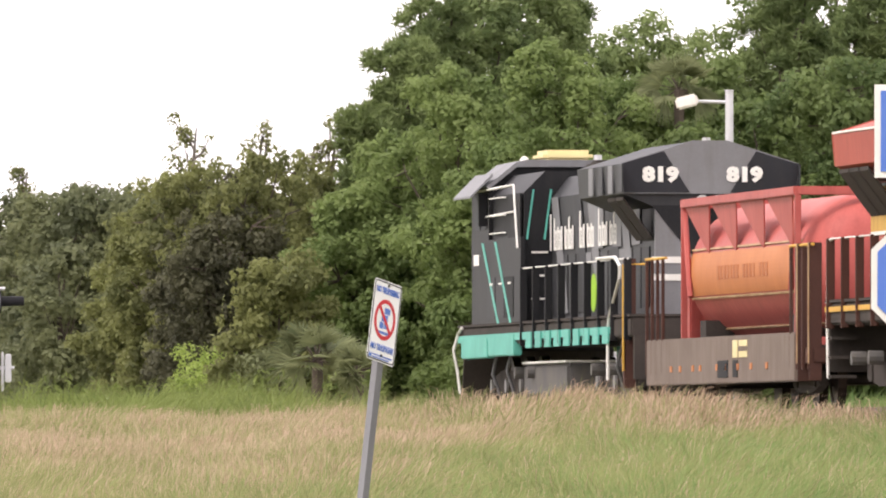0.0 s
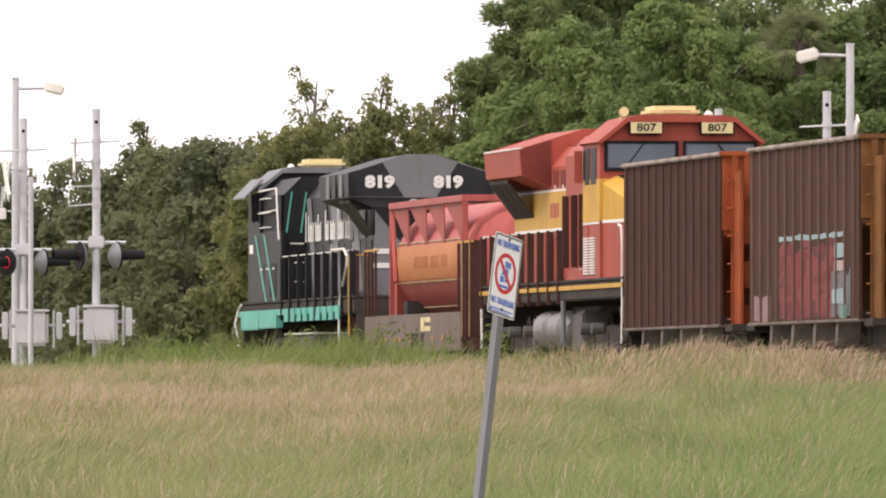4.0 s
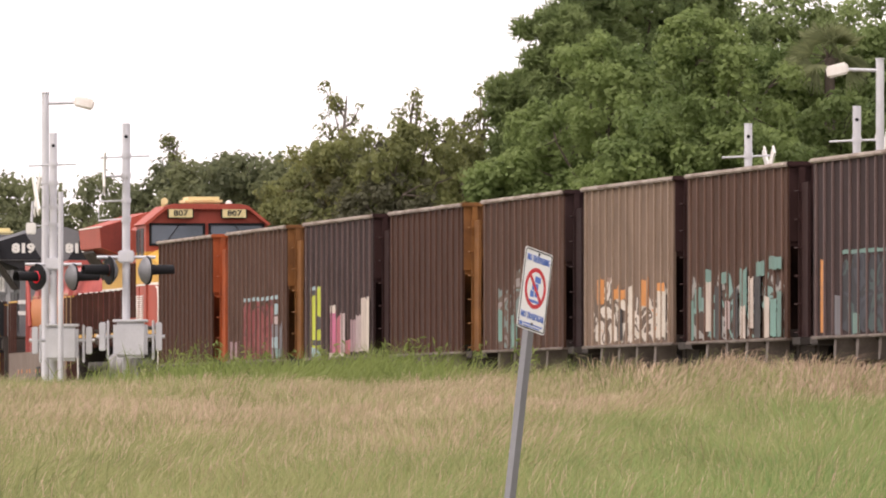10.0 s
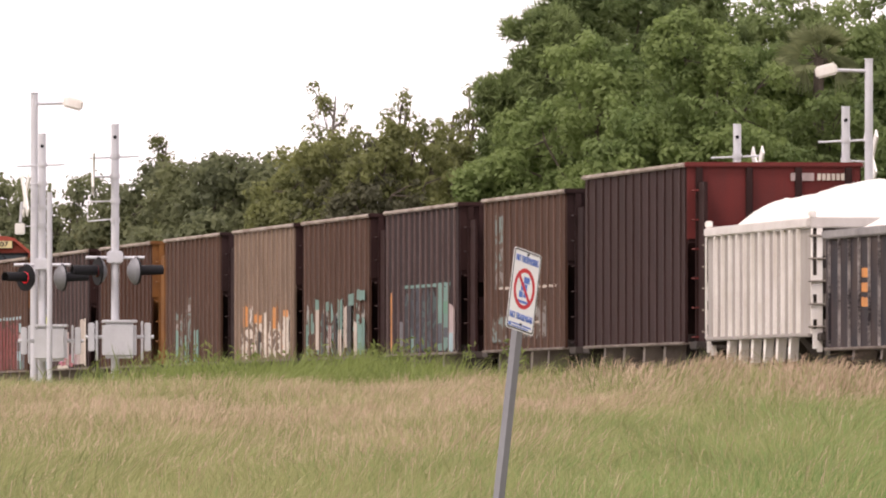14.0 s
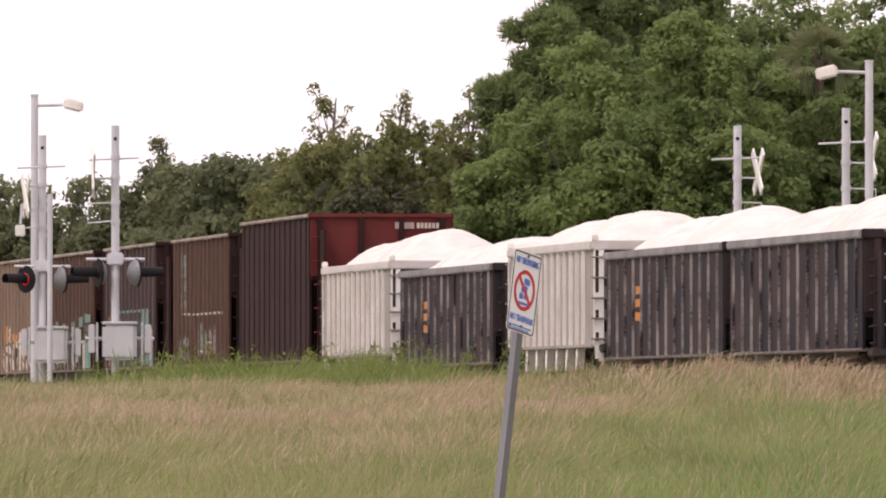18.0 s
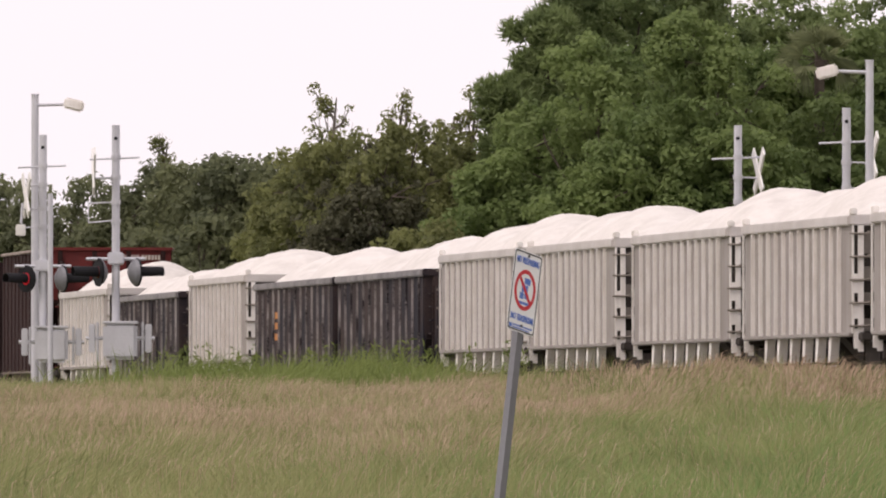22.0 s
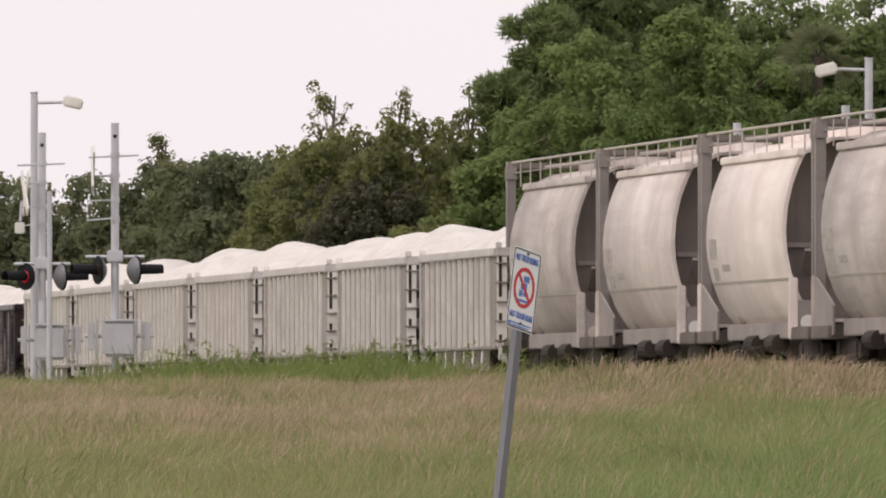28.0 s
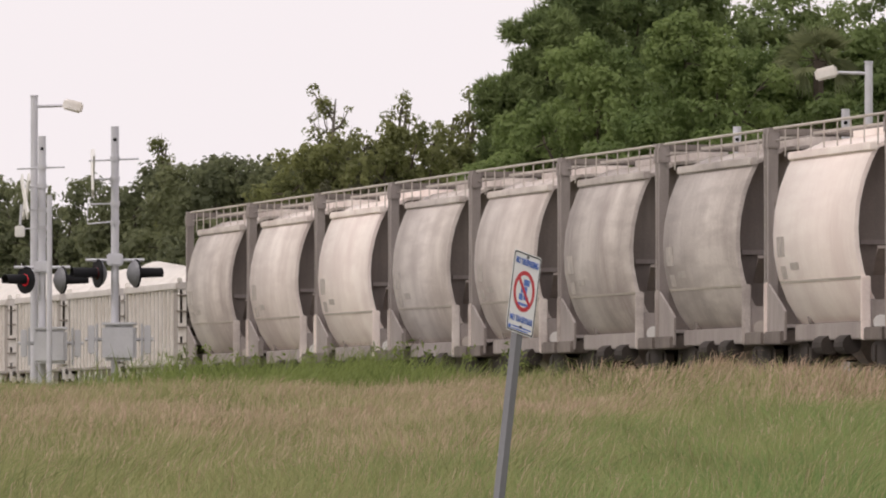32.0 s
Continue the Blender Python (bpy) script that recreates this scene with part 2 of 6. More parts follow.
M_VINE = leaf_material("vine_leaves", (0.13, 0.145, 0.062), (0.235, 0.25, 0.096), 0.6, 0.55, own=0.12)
# greyer leaves for the farthest trees; distance haze is mixed into the green
M_FAR = leaf_material("haze_toned_leaves", (0.13, 0.148, 0.084), (0.19, 0.208, 0.105), 0.4, 0.55, own=0.1)
# dull dark vine leaves: the shade of the hollow is put into their colour
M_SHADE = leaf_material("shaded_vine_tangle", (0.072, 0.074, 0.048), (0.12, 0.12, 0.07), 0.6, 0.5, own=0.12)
# cream kept dark so that the gap between cars looks shaded
M_CREAMEND = material("shade_toned_cream_end", (0.30, 0.265, 0.23), (0.21, 0.185, 0.16), 0.7, streak=0.4, streak_colour=(0.13, 0.11, 0.095))
M_DARKCHORD = material("worn_grey_chord", (0.30, 0.285, 0.28), (0.17, 0.16, 0.165), 0.7, scale=1.5)
M_BUSH = leaf_material("yellow_green_bush", (0.17, 0.26, 0.05), (0.38, 0.47, 0.13))
M_PALM = leaf_material("palmetto_leaves", (0.09, 0.12, 0.06), (0.24, 0.26, 0.13))
M_GRASS = leaf_material("olive_grass_blades", (0.135, 0.16, 0.058), (0.335, 0.345, 0.152), 0.55, own=0.13)
M_GREENER = leaf_material("fresh_green_grass_blades", (0.105, 0.185, 0.055), (0.25, 0.34, 0.118), 0.45, own=0.14)
M_TAN = leaf_material("tan_seed_heads", (0.335, 0.232, 0.16), (0.565, 0.418, 0.31), 0.45, own=0.12)
M_STRAW = leaf_material("pale_straw", (0.27, 0.26, 0.12), (0.42, 0.39, 0.21), 0.4, own=0.2)
M_SPRAY = {k: material("spray_paint_" + k, c, tuple(x * 0.75 for x in c), 0.6, scale=2.5, streak=0.35, streak_colour=(0.09, 0.065, 0.05)) for k, c in dict(
    yellow=(0.48, 0.55, 0.04), pink=(0.52, 0.13, 0.24), pale=(0.52, 0.44, 0.38), teal=(0.16, 0.30, 0.26), black=(0.03, 0.028, 0.03), orange=(0.60, 0.24, 0.06), cream=(0.62, 0.55, 0.47), steel=(0.15, 0.15, 0.165), green=(0.10, 0.24, 0.17), sky=(0.30, 0.42, 0.45), navy=(0.055, 0.06, 0.075), rose=(0.42, 0.10, 0.14), mauve=(0.30, 0.19, 0.21), blush=(0.42, 0.33, 0.32), mint=(0.135, 0.245, 0.215)).items()}


def tag_paint(name, colours, scale=2.0):
    """Spray paint of several colours in hard-edged shapes."""
    m = bpy.data.materials.new(name)
    m.use_nodes = True
    n, l = m.node_tree.nodes, m.node_tree.links
    p = n["Principled BSDF"]
    p.inputs["Roughness"].default_value, p.inputs["Specular IOR Level"].default_value = 0.7, 0.15
    tc, mp, nz, rp = n.new("ShaderNodeTexCoord"), n.new("ShaderNodeMapping"), n.new("ShaderNodeTexNoise"), n.new("ShaderNodeValToRGB")
    mp.inputs["Scale"].default_value = (1.0, 0.3, 1.0)
    nz.inputs["Scale"].default_value, nz.inputs["Detail"].default_value, nz.inputs["Distortion"].default_value = scale * 0.8, 2.0, 0.8
    l.new(tc.outputs["Object"], mp.inputs["Vector"])
    l.new(mp.outputs["Vector"], nz.inputs["Vector"])
    l.new(nz.outputs["Fac"], rp.inputs["Fac"])
    cr = rp.color_ramp
    cr.interpolation = "CONSTANT"
    while len(cr.elements) < len(colours):
        cr.elements.new(0.5)
    for k, c in enumerate(colours):
        cr.elements[k].position = 0.0 if k == 0 else 0.32 + 0.36 * (k - 1) / max(1, len(colours) - 2)
        cr.elements[k].color = (*c, 1)
    l.new(rp.outputs["Color"], p.inputs["Base Color"])
    return m


M_SPRAY["whitetag"] = tag_paint("white_and_orange_tag", [(0.55, 0.20, 0.05), (0.50, 0.45, 0.39), (0.12, 0.085, 0.065), (0.56, 0.50, 0.44), (0.24, 0.16, 0.12), (0.55, 0.49, 0.42)], 2.2)
M_SPRAY["tealtag"] = tag_paint("teal_and_black_tag", [(0.07, 0.042, 0.03), (0.17, 0.27, 0.25), (0.06, 0.036, 0.026), (0.26, 0.25, 0.235), (0.05, 0.036, 0.032), (0.13, 0.22, 0.21)], 1.9)
M_SPRAY["greytag"] = tag_paint("faded_grey_tag", [(0.10, 0.068, 0.05), (0.19, 0.17, 0.16), (0.09, 0.06, 0.045), (0.15, 0.19, 0.18), (0.10, 0.068, 0.05), (0.25, 0.22, 0.21)], 2.4)
M_SPRAY["pinktag"] = tag_paint("pink_and_white_tag", [(0.42, 0.10, 0.18), (0.45, 0.36, 0.34), (0.40, 0.12, 0.19), (0.40, 0.30, 0.30), (0.14, 0.05, 0.06), (0.50, 0.42, 0.40)], 2.4)
M_SPRAY["redtag"] = tag_paint("dull_red_tag", [(0.15, 0.03, 0.032), (0.19, 0.036, 0.04), (0.15, 0.032, 0.034), (0.20, 0.05, 0.05), (0.10, 0.03, 0.03), (0.17, 0.034, 0.036)], 1.5)
M_SPRAY["navytag"] = tag_paint("navy_and_black_tag", [(0.03, 0.03, 0.038), (0.045, 0.05, 0.06), (0.028, 0.028, 0.032), (0.05, 0.075, 0.075), (0.03, 0.03, 0.035), (0.05, 0.05, 0.058)], 2.0)


# ---- mesh helpers ----
def part(name, bm, mat, parent=None, label=""):
    me = bpy.data.meshes.new(name)
    bmesh.ops.recalc_face_normals(bm, faces=bm.faces)
    bm.to_mesh(me)
    bm.free()
    me.materials.append(mat)
    ob = new(name, me)
    ob.parent = parent
    return tagged(ob, label)


def empty(name, label, category, group="", kind=""):
    return tagged(new(name), label, category, group, kind)


def box(bm, x0, x1, y0, y1, z0, z1, bevel=0.0):
    v = [bm.verts.new((x, y, z)) for x in (x0, x1) for y in (y0, y1) for z in (z0, z1)]
    f = [bm.faces.new([v[i] for i in q]) for q in ((0, 1, 3, 2), (4, 6, 7, 5), (0, 4, 5, 1), (2, 3, 7, 6), (0, 2, 6, 4), (1, 5, 7, 3))]
    if bevel:
        bmesh.ops.bevel(bm, geom=list({e for a in f for e in a.edges}), offset=bevel, segments=2, affect="EDGES")
    return bm


def boxes(*sizes, bevel=0.0):
    bm = bmesh.new()
    for s in sizes:
        if bevel:
            b2 = box(bmesh.new(), *s, bevel=bevel)
            me = bpy.data.meshes.new("tmp")
            b2.to_mesh(me)
            b2.free()
            bm.from_mesh(me)
            bpy.data.meshes.remove(me)
        else:
            box(bm, *s)
    return bm


def tube(bm, points, radii, n=8):
    """A round tube along points, with a radius at each."""
    pts = [Vector(p) for p in points]
    radii = [radii] * len(pts) if isinstance(radii, (int, float)) else radii
    rings = []
    for i, p in enumerate(pts):
        d = (pts[min(i + 1, len(pts) - 1)] - pts[max(i - 1, 0)]).normalized()
        u = d.orthogonal().normalized() if i == 0 else (u - d * u.dot(d)).normalized()
        w = d.cross(u)
        rings.append([bm.verts.new(p + radii[i] * (math.cos(a) * u + math.sin(a) * w)) for a in (2 * math.pi * k / n for k in range(n))])
    for a, b in zip(rings, rings[1:]):
        for k in range(n):
            bm.faces.new((a[k], a[(k + 1) % n], b[(k + 1) % n], b[k]))
    bm.faces.new(rings[0][::-1])
    bm.faces.new(rings[-1])
    return bm


def rod(points, radii, n=8):
    return tube(bmesh.new(), points, radii, n)


def loft(bm, sections):
    """A closed skin over equal loops of points."""
    rings = [[bm.verts.new(p) for p in s] for s in sections]
    k = len(rings[0])
    for a, b in zip(rings, rings[1:]):
        for i in range(k):
            bm.faces.new((a[i], a[(i + 1) % k], b[(i + 1) % k], b[i]))
    bm.faces.new(rings[0][::-1])
    bm.faces.new(rings[-1])
    return bm


def prism(profile, y0, y1):
    """A profile in x and z drawn out along y."""
    return loft(bmesh.new(), [[(x, y, z) for x, z in profile] for y in (y0, y1)])


def slab(profile, x0, x1):
    """A profile in y and z drawn out along x."""
    return loft(bmesh.new(), [[(x, y, z) for y, z in profile] for x in (x0, x1)])


def wheel_mesh(r, w):
    bm = bmesh.new()
    prof = [(r * 0.25, w * 0.9), (r * 0.25, w * 0.55), (r * 0.75, w * 0.35), (r * 0.8, w * 0.5), (r, w * 0.5), (r * 1.04, -w * 0.35), (r * 1.04, -w * 0.5), (r * 0.25, -w * 0.5)]
    rings = [[bm.verts.new((x, q * math.cos(a), q * math.sin(a))) for a in (2 * math.pi * k / 20 for k in range(20))] for q, x in prof]
    for a, b in zip(rings, rings[1:]):
        for k in range(20):
            bm.faces.new((a[k], a[(k + 1) % 20], b[(k + 1) % 20], b[k]))
    bm.faces.new(rings[0])
    bm.faces.new(rings[-1][::-1])
    return bm


def writing(text, size, mat, m, parent=None, label="", squeeze=1.0, name="lettering", bold=0.0):
    """Raised letters in the built-in font, centred, upright in the pose's x and z."""
    cu = bpy.data.curves.new("text", "FONT")
    cu.body, cu.size, cu.align_x, cu.align_y, cu.extrude, cu.resolution_u, cu.offset = text, size, "CENTER", "CENTER", 0.003, 2, bold
    tmp = new("text", cu)
    me = bpy.data.meshes.new_from_object(tmp.evaluated_get(bpy.context.evaluated_depsgraph_get()))
    bpy.data.objects.remove(tmp)
    me.transform(m @ Matrix.Rotation(radians(90), 4, "X") @ Matrix.Diagonal((squeeze, 1, 1, 1)))
    me.materials.clear()
    me.materials.append(mat)
    ob = new(name, me)
    ob.parent = parent
    return tagged(ob, label)


def raw_mesh(name, verts, tris, mat, per=3):
    me = bpy.data.meshes.new(name)
    me.vertices.add(len(verts))
    me.vertices.foreach_set("co", verts.astype(np.float32).ravel())
    me.loops.add(tris.size)
    me.loops.foreach_set("vertex_index", tris.astype(np.int32).ravel())
    me.polygons.add(len(tris))
    me.polygons.foreach_set("loop_start", np.arange(0, tris.size, per, dtype=np.int32))
    me.update(calc_edges=True)
    me.materials.append(mat)
    return me


# ---- ground ----
def lift(y):
    """The field climbs slowly to the railway."""
    t = np.clip(y / 232.0, 0, 1)
    return 2.12 * t


SIDE, TURN = Vector((0.99223, 0.12439, 0)), 7.146
AHEAD = Vector((-0.12439, 0.99223, 0))
RAIL_Z = 2.42


def on_track(s, across=0.0, z=RAIL_Z):
    p = Vector((35.74, 0, 0)) + SIDE * (1.6 + across) + AHEAD * s
    return Vector((p.x, p.y, z))


gx = np.concatenate([[-2500, -1000, -400, -150, -80], np.arange(-50, 51, 2.5), [80, 150, 400, 1000, 2500]])
gy = np.concatenate([[-2500, -800, -200, -50], np.arange(-10, 480, 3.5), [520, 600, 800, 1300, 2500]])
X, Y = np.meshgrid(gx, gy)
Z = lift(Y) + 0.05 * np.sin(X * 0.7 + Y * 0.13) * np.sin(Y * 0.21) * (np.abs(X) < 60)
gv = np.stack([X, Y, Z], -1).reshape(-1, 3)
idx = np.arange(gv.shape[0]).reshape(X.shape)
gq = np.stack([idx[:-1, :-1], idx[:-1, 1:], idx[1:, 1:], idx[1:, :-1]], -1).reshape(-1, 4)
ground = tagged(new("ground", raw_mesh("ground", gv, gq, M_SOIL, 4)), "dry grassy field rising gently to the railway", "ground", kind="structure")


# ---- railway and crossing ----
def track_prism(name, profile, mat, s0=-300, s1=800):
    bm = bmesh.new()
    loft(bm, [[on_track(s, x, z) for x, z in profile] for s in (s0, s1)])
    return part(name, bm, mat)


tagged(track_prism("ballast_bed", [(-5.4, -0.3), (-1.7, 2.23), (1.7, 2.23), (5.4, -0.3)], M_BALLAST), "grey crushed stone ballast under the railway track", "ballast", kind="structure")
for side in (-0.7525, 0.7525):
    a = side
    tagged(track_prism("rail", [(a - 0.07, 2.245), (a + 0.07, 2.245), (a + 0.07, 2.265), (a + 0.012, 2.29), (a + 0.012, 2.385), (a + 0.037, 2.39), (a + 0.037, 2.42), (a - 0.037, 2.42), (a - 0.037, 2.39), (a - 0.012, 2.385), (a - 0.012, 2.29), (a - 0.07, 2.265)], M_RAIL), "worn steel rail on concrete ties", "rail", "rails", "structure")
tie0 = part("railway_tie", boxes((-1.25, 1.25, -0.13, 0.13, -0.17, 0.01), bevel=0.02), M_TIE)
tagged(tie0, "grey concrete railway tie bedded in ballast", "railway tie", "railway ties")
for k in range(290):
    p = on_track(195 + k * 0.61, 0, 2.236)
    ob = tie0 if k == 0 else copy_thing(tie0, Matrix())
    ob.matrix_basis = pose(*p, 0, 0, TURN)
road = bmesh.new()
loft(road, [[(x, y + x * 0.125, z) for y, z in ((287, 2.0), (287, 2.2), (294, 2.2), (294, 2.0))] for x in (-90, 90)])
tagged(part("road", road, M_ASPHALT), "dark asphalt road crossing the railway", "road", kind="structure")


# ---- rolling stock ----
HALF = 1.6
W33, WLOCO = wheel_mesh(0.46, 0.14), wheel_mesh(0.53, 0.14)
ME_W33, ME_WLOCO = bpy.data.meshes.new("wheel"), bpy.data.meshes.new("wheel")
for src, dst in ((W33, ME_W33), (WLOCO, ME_WLOCO)):
    src.to_mesh(dst)
    src.free()
    dst.materials.append(M_WHEEL)


def truck(parent, y, axles=(-0.89, 0.89), r=0.46, mesh=None, mat=M_UNDER):
    """Side frames, springs, axles and wheels under one end of a car."""
    a, b = axles[0] - 0.45, axles[-1] + 0.45
    bm = bmesh.new()
    for s in (-1, 1):
        x0, x1 = sorted((s * 0.98, s * 1.12))
        loft(bm, [[(x, y + q, z) for q, z in ((a, r + 0.12), (a * 0.45, r + 0.28), (b * 0.45, r + 0.28), (b, r + 0.12), (b, r - 0.1), (b * 0.5, r - 0.22), (a * 0.5, r - 0.22), (a, r - 0.1))] for x in (x0, x1)])
        for q in axles:
            box(bm, x0 - 0.03, x1 + 0.03, y + q - 0.13, y + q + 0.13, r - 0.14, r + 0.14)
    for q in axles:
        tube(bm, [(-1.0, y + q, r), (1.0, y + q, r)], 0.08, 8)
    box(bm, -1.1, 1.1, y - 0.2, y + 0.2, r - 0.05, r + 0.25)
    t = part("truck", bm, mat, parent, "grimy cast steel truck")
    for q in axles:
        for s in (-1, 1):
            w = new("wheel", mesh or ME_W33)
            w.parent, w.matrix_basis = t, pose(s * 0.75, y + q, r, 0, 0, 0 if s > 0 else 180)
    return t


def coupler(parent, y, way):
    a, b = sorted((y, y + way * 0.55))
    part("coupler", boxes((-0.09, 0.09, a, b, 0.72, 0.95), (-0.17, 0.17, b - 0.18 if way > 0 else a, b if way > 0 else a + 0.18, 0.68, 1.0), bevel=0.02), M_UNDER, parent)


RUNGS = {}


def ladder(parent, x, y, z0, z1, mat, n=5, width=0.4):
    """Separate grab irons up one corner."""
    key = (x > 0, width, mat.name)
    if key not in RUNGS:
        o = 0.07 if x > 0 else -0.07
        bm = rod([(0, -width / 2, 0), (o, -width / 2, 0), (o, width / 2, 0), (0, width / 2, 0)], 0.016, 5)
        RUNGS[key] = bpy.data.meshes.new("grab_iron")
        bm.to_mesh(RUNGS[key])
        bm.free()
        RUNGS[key].materials.append(mat)
    for k in range(n):
        ob = new("grab_iron", RUNGS[key])
        ob.parent, ob.matrix_basis = parent, pose(x, y, z0 + (z1 - z0) * k / (n - 1))


def spray(parent, y0, y1, marks, rng):
    """Painted tags on the left side: one ragged patch of paint for each mark."""
    for layer, (key, a, b, z0, z1) in enumerate(marks):
        q, end = y1 + (y0 - y1) * a, y1 + (y0 - y1) * b
        cuts = [q]
        while cuts[-1] > end + 0.5:
            cuts.append(cuts[-1] - rng.uniform(0.15, 0.5))
        cuts.append(end)
        rag = min(0.26, (z1 - z0) * 0.3) * min(1.0, (q - end) / 3.0)
        low = [z0 + rng.uniform(-0.02, rag * 0.3) for _ in cuts]
        high = [z1 + rng.uniform(-rag, rag * 0.6) for _ in cuts]
        bm = bmesh.new()
        rows = [[bm.verts.new((-HALF + 0.017 - 0.003 * layer, y, z)) for y, z in zip(cuts, zs)] for zs in (low, high)]
        for k in range(len(cuts) - 1):
            bm.faces.new((rows[0][k], rows[0][k + 1], rows[1][k + 1], rows[1][k]))
        part("graffiti", bm, M_SPRAY[key], parent, "%s spray paint" % key)


def open_hopper(label, length, top, sill, mats, ribs, marks=(), load=None, bays=True, end_mat=None, seed=1, overhang=0.9, rim=0.14, depth=0.022, braces=4, posts=None, rib_half=0.04, reach=0.37, corner=None):
    """A rib-sided open-top hopper; y runs ahead and 0 is the middle of the side sheets."""
    rng = random.Random(seed)
    car = empty("hopper_car", label, "freight car", "cars of the freight train")
    body, rib_mat, rim_mat = mats
    end_mat = end_mat or body
    h = length / 2
    for s in (-1, 1):
        x0, x1 = sorted((s * (HALF - 0.07), s * (HALF - 0.02)))
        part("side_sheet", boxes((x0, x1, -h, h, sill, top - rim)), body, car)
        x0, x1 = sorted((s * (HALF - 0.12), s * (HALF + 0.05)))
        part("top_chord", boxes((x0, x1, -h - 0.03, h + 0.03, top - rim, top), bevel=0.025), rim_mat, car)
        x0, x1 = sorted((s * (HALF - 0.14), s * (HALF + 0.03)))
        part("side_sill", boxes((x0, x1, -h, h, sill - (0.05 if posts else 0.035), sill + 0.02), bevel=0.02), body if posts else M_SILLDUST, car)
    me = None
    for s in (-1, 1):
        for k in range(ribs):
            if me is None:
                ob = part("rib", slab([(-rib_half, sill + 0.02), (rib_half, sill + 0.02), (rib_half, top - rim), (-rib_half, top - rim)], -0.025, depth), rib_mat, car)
                me = ob.data
            else:
                ob = new("rib", me)
                ob.parent = car
            ob.matrix_basis = pose(s * HALF, -h + length * (0.06 + 0.88 * (k + 0.5) / ribs if posts else (k + 0.5) / ribs), 0, 0, 0, 0 if s > 0 else 180)
    for e in (-1, 1):
        # end wall with its overhanging top, slope sheet and corner posts
        a, b = sorted((e * (h - 0.02), e * (h + 0.05)))
        # on posted cars the dark wall colour stands in for the recess's shade
        inside = M_UNDER if posts else end_mat
        part("end_wall", boxes((-HALF + 0.05, HALF - 0.05, a, b, top - 1.35, top - 0.02)), inside, car)
        part("end_chord", boxes((-HALF, HALF, *sorted((e * (h - 0.02), e * (h + 0.12))), top - rim, top + 0.01), bevel=0.02), rim_mat if posts else end_mat, car)
        bm = slab([(e * h, top - 1.35), (e * (h - 1.9), sill + 0.25), (e * (h - 1.9), sill + 0.17), (e * (h + 0.02), top - 1.43)], -HALF + 0.08, HALF - 0.08)
        part("slope_sheet", bm, corner or inside, car)
        for x in ((-0.33, 0.33) if posts else (-1, -0.33, 0.33, 1)):
            u = x * (HALF - 0.26)
            part("end_post", boxes((u - 0.06, u + 0.06, *sorted((e * (h + 0.0), e * (h + 0.14))), sill - 0.05, top - rim), bevel=0.015), corner or end_mat, car)
        for s in (-1, 1):
            if posts:
                z1 = top - rim
                q0, q1 = sorted((e * (h + 0.14), e * (h + 0.2)))
                part("corner_post", boxes((*sorted((s * (HALF - 0.10), s * (HALF - 0.19))), q0, q1, sill - 0.3, z1), (*sorted((s * (HALF - 0.0), s * (HALF - 0.03))), q0, q1, sill, z1), (*sorted((s * (HALF - 0.03), s * (HALF - 0.10))), q0, q1, sill - 0.25, sill + 0.08), (*sorted((s * (HALF - 0.03), s * (HALF - 0.10))), q0, q1, sill + 0.24, sill + 0.5), (*sorted((s * (HALF - 0.03), s * (HALF - 0.10))), q0, q1, sill + 0.66, sill + 0.98)), posts, car)
                for f in (0.02, 0.26, 0.50, 0.74):
                    part("end_plate", boxes((*sorted((s * (HALF - 0.19), s * (HALF - 0.62))), *sorted((e * (h + 0.06), e * (h + 0.1))), sill + (z1 - sill) * f, sill + (z1 - sill) * (f + 0.12 + 0.06 * (f > 0.7)))), end_mat, car)
                for k in range(5):
                    z = sill + 0.12 + (z1 - sill - 0.25) * k / 4
                    part("grab_iron", rod([(s * (HALF + 0.05), e * (h + 0.22), z), (s * (HALF - 0.3), e * (h + 0.22), z)], 0.018, 5), end_mat, car)
                part("chord_bracket", boxes((*sorted((s * (HALF - 0.1), s * (HALF + 0.02))), *sorted((e * (h - 0.05), e * (h + 0.12))), top, top + 0.12), bevel=0.02), posts, car)
                continue
            u = s * (HALF - 0.3)
            part("corner_panel", boxes((*sorted((u, u + s * 0.06)), *sorted((e * (h + 0.14), e * (h + 0.1 + overhang * 0.85))), sill, top - 0.35), bevel=0.01), corner or end_mat, car)
            ladder(car, s * (HALF - 0.2), e * (h + 0.3), sill + 0.1, top - 0.5, end_mat, 6, 0.38)
        for s in (() if posts or corner else (-1, 1)):
            q0, q1 = sorted((e * (h + 0.04), e * (h + 0.1)))
            bays_z = [sill + (top - rim - sill) * f for f in (0.0, 0.12, 0.22, 0.38, 0.48, 0.64, 0.74, 0.9, 1.0)]
            for a, b in zip(bays_z[0::2], bays_z[1::2]):
                part("end_plate", boxes((*sorted((s * (HALF - 0.95), s * (HALF - 0.42))), q0, q1, a, b)), corner or end_mat, car)
            part("end_plate", boxes((*sorted((s * (HALF - 0.95), s * (HALF - 0.42))), q0, q1, bays_z[7], bays_z[8])), end_mat, car)
        part("end_platform", boxes((-HALF + 0.1, HALF - 0.1, *sorted((e * h, e * (h + overhang))), sill - 0.12, sill + 0.02), bevel=0.02), M_UNDER, car)
        part("draft_sill", boxes((-0.25, 0.25, *sorted((e * (h - 2.4), e * (h + overhang))), 0.68, 1.02)), M_UNDER, car)
        coupler(car, e * (h + overhang), e)
        truck(car, e * (h - 0.75))
